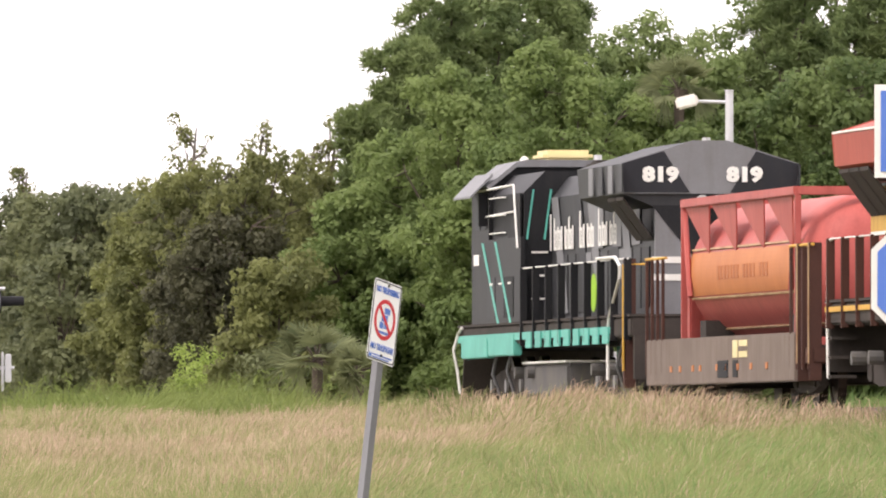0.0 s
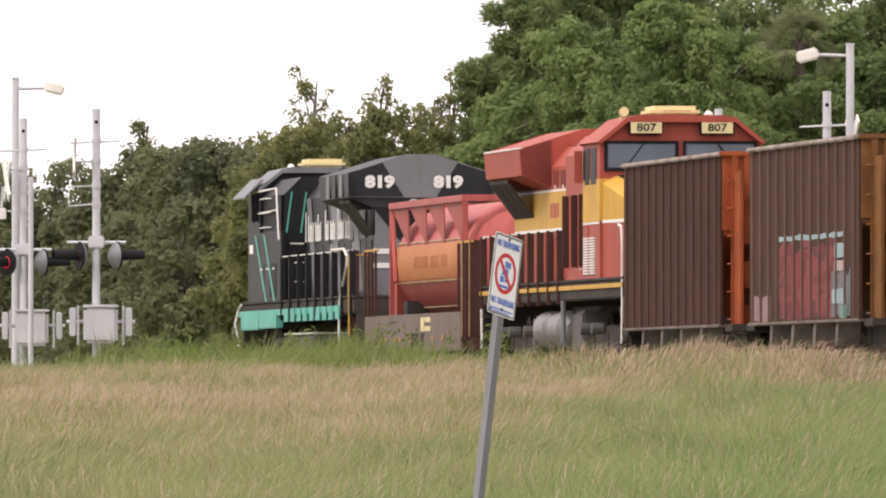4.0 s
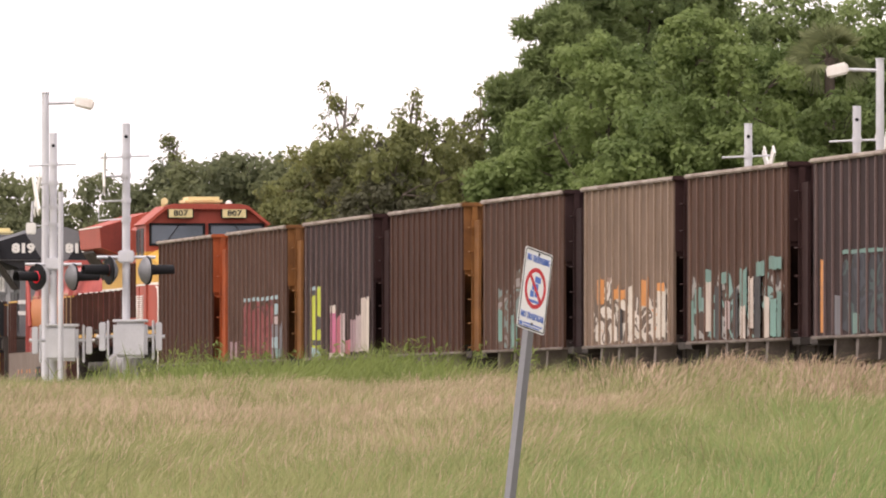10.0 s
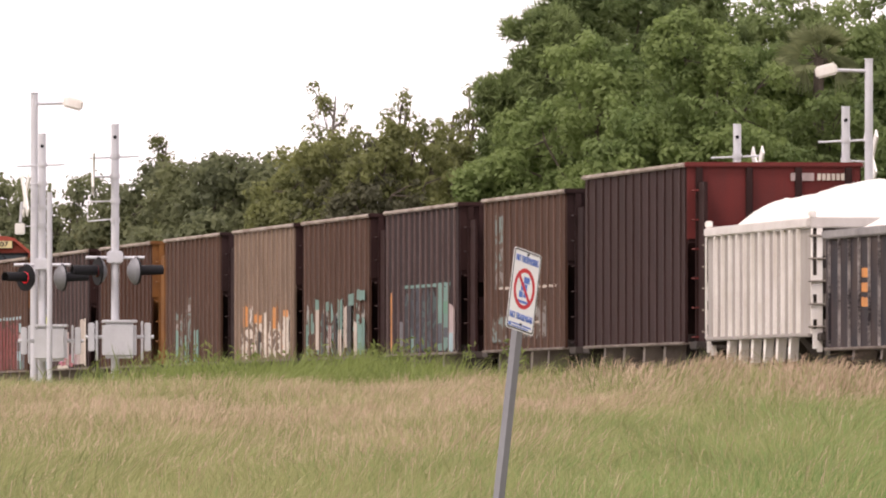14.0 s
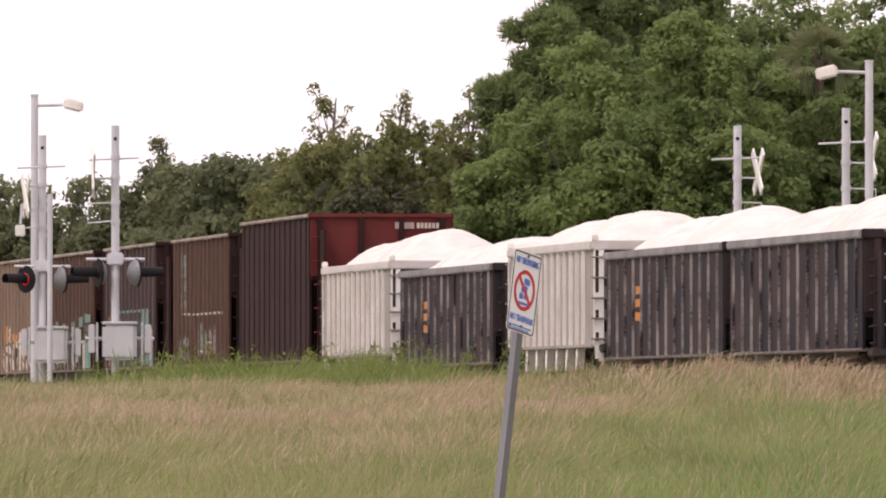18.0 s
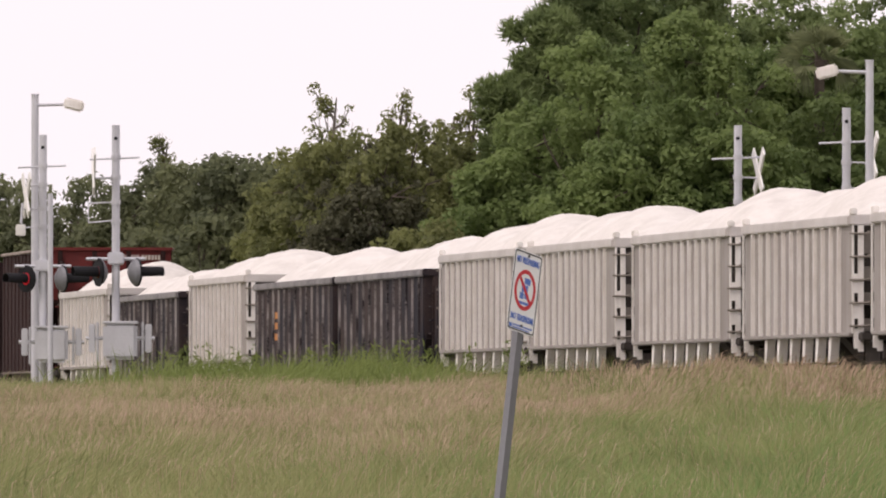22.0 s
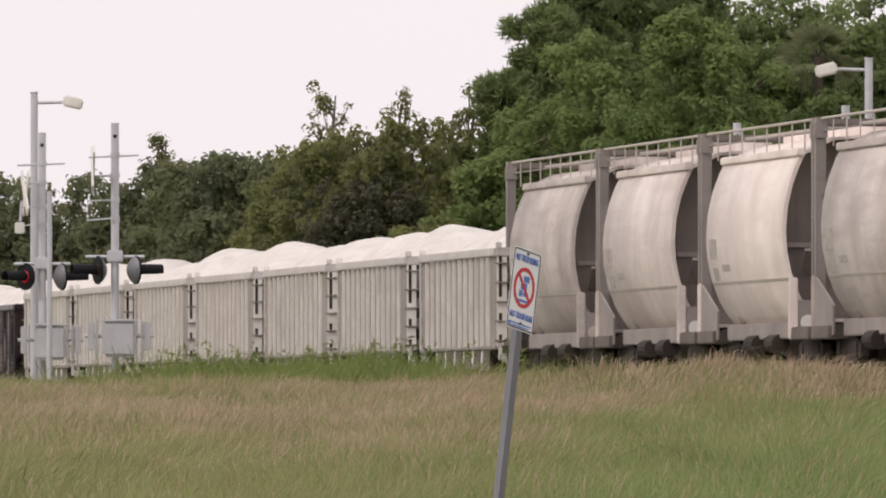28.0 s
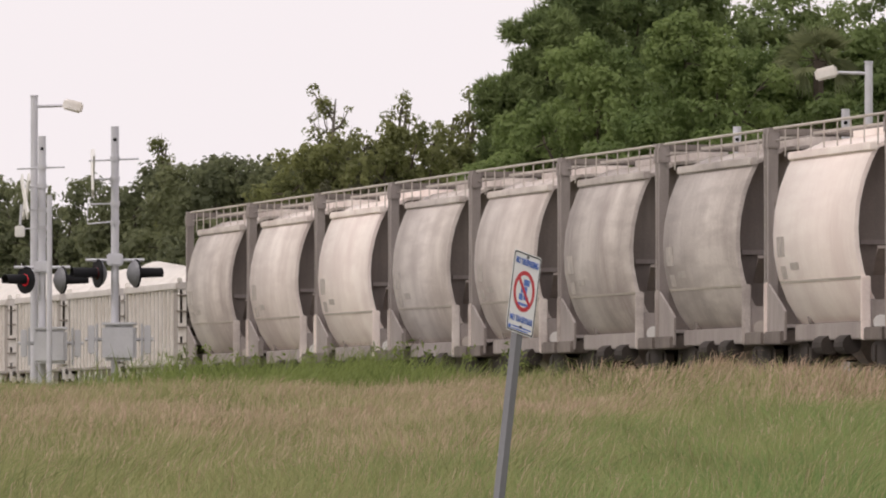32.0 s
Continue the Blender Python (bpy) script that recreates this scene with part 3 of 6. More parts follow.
    if bays:
        for k in range(4):
            y = -h + length * (0.24 + 0.173 * k)
            for s in (-1, 1):
                bm = loft(bmesh.new(), [[(s * x, y + q, z) for x, z in ((0.15, 0.32), (0.95, 0.32), (HALF - 0.25, sill), (0.15, sill))] for q in (-0.42, 0.42)])
                part("hopper_bay", bm, M_UNDER, car)
        for k in range(braces):
            y = -h + length * (0.2 + 0.6 * k / (braces - 1))
            for s in (-1, 1):
                part("bay_brace", slab([(y - 0.2, sill), (y + 0.12, sill), (y + 0.22, 0.3), (y + 0.02, 0.3)], *sorted((s * (HALF - 0.03 - reach), s * (HALF - 0.03)))), rib_mat if posts else M_BRACE, car)
    if load:
        nx, ny = 19, 81
        bm = bmesh.new()
        peaks = [(0, rng.uniform(0.75, 1.0) * (0.82 if f > 0 else 1.0), length * f) for f in load]
        grid = []
        for j in range(ny):
            y = -h + 0.06 + (length - 0.12) * j / (ny - 1)
            row = []
            for i in range(nx):
                x = (HALF - 0.14) * (2 * i / (nx - 1) - 1)
                edge = min(1.0, (h - abs(y)) / 1.6) * (1 - (abs(x) / (HALF - 0.14)) ** 2.2)
                hill = max(a * math.exp(-((y - c) / (3.3 if y > c else 2.7)) ** 2) for _, a, c in peaks)
                z = top - 0.12 + edge * (0.12 + 0.8 * hill) + 0.07 * noise.noise(Vector((x * 1.5, y * 0.8, seed))) + 0.03 * noise.noise(Vector((x * 7, y * 7, seed)))
                row.append(bm.verts.new((x, y, z)))
            grid.append(row)
        for j in range(ny - 1):
            for i in range(nx - 1):
                bm.faces.new((grid[j][i], grid[j][i + 1], grid[j + 1][i + 1], grid[j + 1][i]))
        for f in bm.faces:
            f.smooth = True
        ob = part("stone_load", bm, M_STONE, car, "heaped white crushed limestone")
    spray(car, -h, h, marks, rng)
    return car


def covered_hopper(label, seed):
    """A round-sided covered hopper; y runs ahead and 0 is the middle of the car."""
    rng = random.Random(seed)
    car = empty("covered_hopper_car", label, "freight car", "cars of the freight train")
    h, sill = 4.5, 0.72
    tint = (0.96, 1.16, 1.32, 1.0, 1.06, 0.9, 0.88, 1.34, 1.0)[seed % 10 % 9]
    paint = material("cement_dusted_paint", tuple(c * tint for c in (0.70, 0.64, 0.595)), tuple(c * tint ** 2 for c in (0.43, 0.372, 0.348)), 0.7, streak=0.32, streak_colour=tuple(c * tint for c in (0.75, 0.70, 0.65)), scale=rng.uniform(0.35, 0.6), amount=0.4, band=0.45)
    side = [(1.08, sill + 0.25), (1.20, sill + 0.4), (1.36, sill + 0.68), (1.50, sill + 1.05), (1.58, sill + 1.45), (1.60, sill + 1.8), (1.57, sill + 2.2), (1.48, sill + 2.6), (1.36, sill + 2.92), (1.25, sill + 3.14), (0.75, sill + 3.38), (0.0, sill + 3.44)]
    prof = side + [(-x, z) for x, z in side[-2::-1]]
    cz = sill + 1.8
    inner = [(x * 0.955, cz + (z - cz) * 0.965) for x, z in prof]
    bm = loft(bmesh.new(), [[(x, y, z) for x, z in p] for p, y in ((inner, -h + 0.6), (inner, -h), (prof, -h), (prof, h), (inner, h), (inner, h - 0.6))])
    for f in bm.faces:
        f.smooth = len(f.verts) == 4 and abs(f.calc_center_median().y) < 0.1
    part("body_shell", bm, paint, car)
    for e in (-1, 1):
        for s in (-1, 1):
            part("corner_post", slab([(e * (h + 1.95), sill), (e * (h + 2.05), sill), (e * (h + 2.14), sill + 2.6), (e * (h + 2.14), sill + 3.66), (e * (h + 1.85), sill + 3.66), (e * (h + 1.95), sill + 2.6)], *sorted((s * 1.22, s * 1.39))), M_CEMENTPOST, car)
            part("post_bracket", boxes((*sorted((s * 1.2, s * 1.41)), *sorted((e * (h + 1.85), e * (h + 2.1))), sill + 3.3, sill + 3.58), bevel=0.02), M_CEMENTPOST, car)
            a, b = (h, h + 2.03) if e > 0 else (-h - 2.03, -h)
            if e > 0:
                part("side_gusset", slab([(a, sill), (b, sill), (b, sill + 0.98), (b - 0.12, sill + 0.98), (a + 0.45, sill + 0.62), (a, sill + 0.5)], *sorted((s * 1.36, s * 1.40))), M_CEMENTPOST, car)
                part("gusset_flange", boxes((*sorted((s * 1.36, s * 1.46)), b - 0.06, b, sill - 0.05, sill + 1.0), bevel=0.02), paint, car)
            else:
                part("gusset_flange", boxes((*sorted((s * 1.34, s * 1.50)), -h - 0.14, -h - 0.04, sill - 0.05, sill + 1.0), bevel=0.02), paint, car)
                part("end_bulkhead", boxes((*sorted((s * 0.8, s * 1.34)), -h - 0.12, -h - 0.07, sill, sill + 0.62)), M_CEMENTPOST, car)
                part("gusset_disc", rod([(s * 1.17, -h - 0.11, sill + 0.24), (s * 1.17, -h - 0.15, sill + 0.24)], 0.13, 18), M_WHITE if seed % 3 else M_CEMENT, car)
                part("brake_box", boxes((*sorted((s * 1.2, s * 1.36)), -h - 2.16, -h - 2.04, sill + 0.15, sill + 0.4), bevel=0.02), M_WHITE if seed % 2 else M_ORANGE, car)
            for k in range(6):
                part("grab_iron", rod([(s * 1.40, e * (h + 2.08), sill + 0.5 + 0.5 * k), (s * 1.27, e * (h + 2.08), sill + 0.5 + 0.5 * k)], 0.016, 5), M_CEMENT, car) if e < 0 else None
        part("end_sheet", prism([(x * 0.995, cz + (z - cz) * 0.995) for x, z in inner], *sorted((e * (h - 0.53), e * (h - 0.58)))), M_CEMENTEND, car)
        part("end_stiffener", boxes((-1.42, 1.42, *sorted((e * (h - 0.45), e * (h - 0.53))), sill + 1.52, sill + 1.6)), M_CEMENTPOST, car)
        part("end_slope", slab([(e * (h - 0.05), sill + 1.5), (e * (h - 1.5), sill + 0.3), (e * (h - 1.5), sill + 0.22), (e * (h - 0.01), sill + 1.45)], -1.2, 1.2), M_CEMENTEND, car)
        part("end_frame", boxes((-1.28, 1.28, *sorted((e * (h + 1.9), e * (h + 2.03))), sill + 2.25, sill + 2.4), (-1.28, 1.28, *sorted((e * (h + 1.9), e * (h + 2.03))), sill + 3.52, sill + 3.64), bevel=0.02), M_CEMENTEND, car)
        part("end_sill", boxes((-1.46, 1.46, *sorted((e * (h + 0.1), e * (h + 2.03))), sill - 0.06, sill + 0.16), bevel=0.02), M_BRACE, car)
        part("draft_sill", boxes((-0.25, 0.25, *sorted((e * (h - 2.6), e * (h + 2.03))), 0.66, 1.0)), M_UNDER, car)
        coupler(car, e * (h + 1.61), e)
        truck(car, e * (h + 0.1))
        part("brake_reservoir", rod([(-1.2, e * 1.2 - 0.5, 0.62), (-1.2, e * 1.2 + 0.5, 0.62)], 0.16, 12), M_UNDER, car)
    for s in (-1, 1):
        part("side_sill", boxes((*sorted((s * 1.05, s * 1.22)), -h, h, sill - 0.02, sill + 0.27), bevel=0.02), M_CEMENTPOST, car)
        part("eave_strip", boxes((*sorted((s * 1.2, s * 1.34)), -h - 0.05, h + 0.05, sill + 3.06, sill + 3.2), bevel=0.02), paint, car)
        # roof walk with its rail and brackets
        part("running_board_rail", rod([(s * 1.3, -h - 2.14, sill + 3.64), (s * 1.3, h + 2.14, sill + 3.64)], 0.024, 6), M_CEMENT, car)
        for k in range(8):
            y = -h - 0.6 + (2 * h + 1.2) * k / 7
            part("running_board_bracket", boxes((*sorted((s * 1.285, s * 1.305)), y - 0.02, y + 0.02, sill + 3.15, sill + 3.62)), M_CEMENT, car)
        part("running_board_rail", rod([(s * 1.26, -h - 2.0, sill + 3.44), (s * 1.26, h + 2.0, sill + 3.44)], 0.014, 6), M_CEMENTPOST, car)
        part("running_board", boxes((*sorted((s * 0.55, s * 0.85)), -h - 0.4, h + 0.4, sill + 3.52, sill + 3.56)), M_CEMENT, car)
    for k in range(4):
        y = -3.6 + 2.4 * k
        bm = rod([(0, y, sill + 3.4), (0, y, sill + 3.62)], 0.36, 16)
        part("roof_hatch", bm, paint, car)
    for y in (-1.9, 1.9):
        bm = loft(bmesh.new(), [[(-1.0, y - 1.3, sill + 0.3), (1.0, y - 1.3, sill + 0.3), (1.0, y + 1.3, sill + 0.3), (-1.0, y + 1.3, sill + 0.3)], [(-0.4, y - 0.4, 0.3), (0.4, y - 0.4, 0.3), (0.4, y + 0.4, 0.3), (-0.4, y + 0.4, 0.3)]])
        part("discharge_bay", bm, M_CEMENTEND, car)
    # faded stencils that cannot be read
    zs, xs = [z for _, z in side], [x for x, _ in side]
    for y, z, w, q in ((4.1, 1.75, 0.8, 0.34), (4.0, 1.25, 0.55, 0.22), (2.9, 1.3, 0.9, 0.12)):
        rows = [sill + z - q * k / 4 for k in range(5)]
        loop = [(-float(np.interp(v, zs, xs)) - 0.006, v) for v in rows]
        part("stencil", prism(loop + [(x + 0.02, v) for x, v in loop[::-1]], y - w, y), M_STENCIL, car)
    # weld seams and a pale scuffed belt round the lower shell
    for z in (0.98,):
        loop = [(-float(np.interp(sill + z + d, zs, xs)) - 0.007, sill + z + d) for d in (-0.02, 0.02)]
        part("seam", prism(loop + [(x + 0.03, v) for x, v in loop[::-1]], -h + 0.02, h - 0.02), M_CEMENT, car)
    return car


def handrail(parent, pts, mat, r=0.022, name="handrail", label=""):
    part(name, rod(pts, r, 6), mat, parent, label)


def locomotive(label, cab, nose, paint, cabinet=2.95, locker=(2.15, 2.55)):
    """A six-axle diesel. y runs from the radiator end (minus) to the cab end (plus)."""
    loco = empty("locomotive", label, "locomotive")
    hood, flare, endp, cabp, band, sill, post, roof = (paint[k] for k in ("hood", "flare", "end", "cab", "band", "sill", "post", "roof"))
    front = nose + 0.9
    part("frame_sill", boxes((-1.5, 1.5, -10.9, front, 1.28, 1.62), bevel=0.03), sill, loco)
    part("deck", boxes((-1.52, 1.52, -10.9, front, 1.625, 1.67)), M_UNDER, loco)
    black = paint["number"] == "819"
    if black:
        part("fuel_tank", boxes((-1.25, 1.25, -1.6, 3.9, 0.3, 0.9), bevel=0.06), M_FUELTANK, loco)
        part("tank_edge", boxes((-1.29, 1.29, -1.6, 3.9, 0.905, 0.945)), M_WHITE, loco)
    else:
        part("fuel_tank", boxes((-1.3, 1.3, 0.9, 2.4, 0.32, 1.1), (-0.8, 0.8, -3.2, 0.9, 0.4, 1.2), (-1.35, 1.35, -4.3, -3.9, 0.42, 1.05), bevel=0.06), M_FUELTANK, loco)
    # long hood with cut-off roof edges
    hp = [(-0.92, 1.66), (0.92, 1.66), (0.92, 3.9), (0.62, 4.28), (-0.62, 4.28), (-0.92, 3.9)]
    part("long_hood", prism(hp, -9.9, cab - 2.3), hood, loco)
    part("end_hood", prism([(-0.94, 1.67), (0.94, 1.67), (0.94, 3.73), (-0.94, 3.73)], -9.99, -9.88), endp, loco)
    # flared radiator at the end
    fp = [(-0.93, 3.5), (0.93, 3.5), (1.5, 3.74), (1.54, 4.25), (0.3, 4.64), (-0.3, 4.64), (-1.54, 4.25), (-1.5, 3.74)]
    part("radiator_flare", prism(fp, -10.0, -4.8), flare, loco)
    part("radiator_end", prism([(-1.5, 3.74), (1.5, 3.74), (1.55, 4.26), (0.3, 4.655), (-0.3, 4.655), (-1.55, 4.26)], -10.06, -9.985), endp, loco)
    for s in (-1, 1):
        for k in range(2 if black else 3):
            y = -9.8 + 0.95 * k
            part("radiator_screen", loft(bmesh.new(), [[(s * (0.97 + 0.02 * q), yy, 3.0 + 0.02 * q), (s * (1.47 + 0.02 * q), yy, 3.69 + 0.02 * q), (s * (1.47 + 0.02 * q), yy, 3.63), (s * 0.97, yy, 2.96)] for q, yy in ((0, y), (0, y + 0.86))]), M_UNDER, loco)
    part("roof_vents", boxes((-0.5, 0.5, -5.4, -2.6, 4.28, 4.42), (-0.62, 0.62, -1.9, 0.6, 4.28, 4.46), bevel=0.03), roof, loco)
    part("exhaust_stack", boxes((-0.35, 0.35, 1.0, 1.7, 4.26, 4.55), bevel=0.03), M_UNDER, loco)
    part("electrical_cabinet", prism([(-1.43, 1.67), (1.43, 1.67), (1.43, 4.0), (1.05, 4.38), (-1.05, 4.38), (-1.43, 4.0)], cab - 2.25 - cabinet, cab - 2.25), paint["cabinet"], loco)
    # cab
    c0, c1 = cab - 2.3, cab
    cp = [(-1.5, 1.66), (1.5, 1.66), (1.5, 4.2), (1.0, 4.56), (0.8, 4.6), (-0.8, 4.6), (-1.0, 4.56), (-1.5, 4.2)]
    part("cab", prism(cp, c0, c1), cabp, loco)
    part("cab_roof", prism([(-1.57, 4.17), (-1.02, 4.62), (-0.8, 4.67), (0.8, 4.67), (1.02, 4.62), (1.57, 4.17), (1.5, 4.14), (1.0, 4.54), (-1.0, 4.54), (-1.5, 4.14)], c0 - 0.12, c1 + 0.16), paint["cabroof"], loco)
    for s in (-1, 1):
        win = part("windshield", boxes((*sorted((s * 0.1, s * 1.36)), c1 - 0.01, c1 + 0.02, 3.7, 4.14), bevel=0.012), M_GLASSBLUE, loco, "sky-reflecting windshield")
        fr = boxes((*sorted((s * 0.04, s * 0.10)), c1 - 0.01, c1 + 0.04, 3.64, 4.2), (*sorted((s * 1.36, s * 1.42)), c1 - 0.01, c1 + 0.04, 3.64, 4.2), (*sorted((s * 0.1, s * 1.36)), c1 - 0.01, c1 + 0.04, 3.64, 3.7), (*sorted((s * 0.1, s * 1.36)), c1 - 0.01, c1 + 0.04, 4.14, 4.2))
        part("windshield_gasket", fr, M_HOODBLACK, win)
        part("wiper", rod([(s * 0.65, c1 + 0.06, 4.2), (s * 0.95, c1 + 0.05, 3.8)], 0.012, 5), M_HOODBLACK, win)
        part("side_window", boxes((*sorted((s * 1.49, s * 1.515)), c0 + 0.35, c0 + 0.95, 3.4, 4.08), (*sorted((s * 1.49, s * 1.515)), c0 + 1.15, c0 + 1.85, 3.4, 4.08), bevel=0.008), M_GLASS, loco)
        part("mirror", boxes((*sorted((s * 1.53, s * 1.68)), c0 + 0.1, c0 + 0.14, 3.45, 4.05)), M_HOODBLACK if black else paint["cabroof"], loco)
        nb = part("number_board", boxes((*sorted((s * 0.34, s * 0.98)), c1 + 0.05, c1 + 0.17, 4.31, 4.56), bevel=0.02), M_HOODBLACK, loco)
        part("board_face", boxes((*sorted((s * 0.37, s * 0.95)), c1 + 0.172, c1 + 0.178, 4.335, 4.535)), M_CREAM, nb)
        writing(paint["number"], 0.2, M_SIGNBLACK, pose(s * 0.66, c1 + 0.182, 4.435, 0, 0, 180), nb, "black road number", 1.2, bold=0.004)
    part("roof_air_conditioner", boxes((-0.46, 0.46, c0 + 0.2, c0 + 1.7, 4.64, 4.86), bevel=0.08), M_CREAM, loco, "cream rounded roof unit")
    if not black:
        part("horn", rod([(1.02, c1 - 0.5, 4.55), (1.02, c1 - 0.5, 4.72), (1.02, c1 - 0.2, 4.74)], [0.04, 0.06, 0.09], 8), M_CREAM, loco)
    part("roof_unit_rail", rod([(-0.25, c0 + 1.72, 4.7), (-0.25, c0 + 1.76, 4.78), (0.25, c0 + 1.76, 4.78), (0.25, c0 + 1.72, 4.7)], 0.014, 6), M_CREAM, loco)
    part("antenna_dome", rod([(-0.62, c1 - 0.7, 4.64), (-0.62, c1 - 0.7, 4.72), (-0.62, c1 - 0.7, 4.77)], [0.09, 0.08, 0.03], 14), M_WHITE, loco)
    # nose, in colour bands, with a dull black panel on its slope
    def nose_band(name, z0, z1, mat, grow=0.0):
        ends = [[(s * (w + grow), y, z) for s, z in ((-1, z0), (1, z0), (1, z1), (-1, z1))] for w, y in ((1.45, c1 + 0.01), (1.2, nose + grow))]
        part(name, loft(bmesh.new(), ends), mat, loco)
    nose_band("nose", 1.67, 2.68, cabp)
    nose_band("nose_stripe", 2.68, 2.74, M_BLACK if black else M_WHITE, 0.006)
    bm = loft(bmesh.new(), [[(x, c1 + 0.01, z) for x, z in ((-1.45, 2.74), (1.45, 2.74), (1.45, 3.42), (1.2, 3.55), (-1.2, 3.55), (-1.45, 3.42))], [(x, nose, z) for x, z in ((-1.2, 2.74), (1.2, 2.74), (1.2, 3.0), (0.95, 3.2), (-0.95, 3.2), (-1.2, 3.0))]])
    part("nose_top", bm, paint["stripe"], loco)
    part("glare_panel", loft(bmesh.new(), [[(x, c1 + 0.02, z) for x, z in ((-1.16, 3.555), (1.16, 3.555), (1.16, 3.57), (-1.16, 3.57))], [(x, nose - 0.02, z) for x, z in ((-0.92, 3.21), (0.92, 3.21), (0.92, 3.225), (-0.92, 3.225))]]), M_HOODBLACK, loco)
    part("nose_headlights", rod([(-0.16, nose - 0.02, 2.45), (-0.16, nose + 0.05, 2.45)], 0.1, 14), M_SILVER, loco)
    part("nose_headlights", rod([(0.16, nose - 0.02, 2.45), (0.16, nose + 0.05, 2.45)], 0.1, 14), M_SILVER, loco)
    part("pilot_plow", slab([(front, 1.28), (front + 0.35, 0.3), (front + 0.3, 0.25), (front - 0.1, 1.2)], -1.4, 1.4), M_UNDER, loco)
    part("rear_pilot", boxes((-1.45, 1.45, -11.0, -10.85, 0.55, 1.3)), M_UNDER, loco)
    # doors along the hood
    for s in (-1, 1):
        for k in range(11):
            y = -9.3 + 0.98 * k
            if y + 0.9 < cab - 2.4:
                part("hood_door", boxes((*sorted((s * 0.915, s * 0.945)), y, y + 0.86, 1.8, 2.85), bevel=0.008), paint["door"][k % len(paint["door"])], loco)
        if not black:
            part("equipment_locker", boxes((*sorted((s * 0.9, s * 1.42)), cab - 2.3 - cabinet - locker[0], cab - 2.3 - cabinet, 1.68, locker[1]), bevel=0.03), paint["locker"], loco)
        # handrails with stanchions
        rail_z = 2.62
        rail_end = cab - 2.5 - cabinet
        part("handrail", rod([(s * 1.50, -10.6, rail_z), (s * 1.50, rail_end, rail_z)], 0.014, 6), paint["rail"], loco, paint["rail_label"])
        for k in range(9):
            y = -10.5 + (rail_end + 10.4) * k / 8
            part("stanchion", boxes((*sorted((s * 1.43, s * 1.56)), y - 0.04, y + 0.04, 1.22, rail_z + 0.01), bevel=0.01), post, loco)
        for e, yy in ((-1, -10.75), (1, front - 0.15)):
            if black and e < 0:
                handrail(loco, [(s * 1.52, -7.0, 2.66), (s * 1.52, -9.2, 2.66), (s * 1.52, -9.75, 2.5), (s * 1.52, -9.7, 2.3), (s * 1.52, -8.5, 1.65), (s * 1.52, -8.35, 1.4), (s * 1.52, -8.35, 0.55)], paint["grab"], 0.03, "step_handrail")
                continue
            if black:
                handrail(loco, [(s * 1.55, yy - 0.6, 1.62), (s * 1.55, yy - 0.1, 1.5), (s * 1.62, yy, 1.2), (s * 1.55, yy, 0.85), (s * 1.5, yy - 0.05, 0.4)], paint["grab"], 0.028, "step_handrail")
                continue
            handrail(loco, [(s * 1.5, yy - e * 0.45, 2.62), (s * 1.5, yy - e * 0.1, 2.58), (s * 1.5, yy, 2.3), (s * 1.5, yy + e * 0.02, 1.2), (s * 1.5, yy - e * 0.05, 0.45)], paint["grab"], 0.026, "step_handrail")
            [part("step", boxes((*sorted((s * 1.1, s * 1.5)), *sorted((yy - e * 0.35, yy)), z, z + 0.05)), M_UNDER, loco) for z in (0.45, 0.75, 1.05)]
        for y in (() if black else (-3.4, -1.4)):
            part("air_reservoir", rod([(s * 1.15, y, 0.78), (s * 1.15, y + 0.16, 0.78), (s * 1.15, y + 1.44, 0.78), (s * 1.15, y + 1.6, 0.78)], [0.14, 0.34, 0.34, 0.14], 28), M_DRUM, loco)
        part("sill_edge", boxes((*sorted((s * 1.5, s * 1.53)), -8.7 if black else -10.85, front - 0.05, 1.34 if black else 1.48, 1.47 if black else 1.56)), band, loco)
    for y in (-6.9, nose - 3.2 if cab > 8 else 4.6):
        truck(loco, y, (-1.9, 0.0, 1.9), 0.53, ME_WLOCO)
    coupler(loco, front, 1)
    coupler(loco, -11.0, -1)
    part("rear_headlights", rod([(-0.14, -9.95, 3.62), (-0.14, -10.15, 3.62)], 0.1, 12), M_SILVER, loco)
    part("rear_headlights", rod([(0.14, -9.95, 3.62), (0.14, -10.15, 3.62)], 0.1, 12), M_SILVER, loco)
    part("cab_stripe", boxes((-1.508, 1.508, c0 + 0.02, c1 + 0.008, 2.72, 3.5 if not black else 3.34)), paint["stripe"], loco)
    return loco


LOCO_BLACK = locomotive("black and grey diesel locomotive with teal sill stripes", 9.0, 9.9, dict(hood=M_CHARCOAL, flare=M_CHARCOAL, end=M_GREY, cab=M_BLACK, band=M_TEAL, sill=M_UNDER, post=M_BLACK, roof=M_UNDER, tank=M_GREY, cabroof=M_GREY, number="819", door=(M_BLACK, M_CHARCOAL, M_CHARCOAL, M_GREY), locker=M_BLACK, cabinet=M_BLACK, rail=M_WHITE, rail_label="white handrail", grab=M_WHITE, stripe=M_BLACK), 4.15, (4.4, 3.08))
LOCO_RED = locomotive("faded red and yellow diesel locomotive running cab last", 6.2, 8.4, dict(hood=M_RED, flare=M_RED, end=M_RED, cab=M_RED, band=M_YELLOW, sill=M_UNDER, post=M_RAILPOST, roof=M_RED, tank=M_UNDER, cabroof=M_RED, number="807", door=(M_RED,), locker=M_RED, cabinet=M_RED, rail=M_WHITE, rail_label="white-topped handrail", grab=M_WHITE, stripe=M_YELLOW))


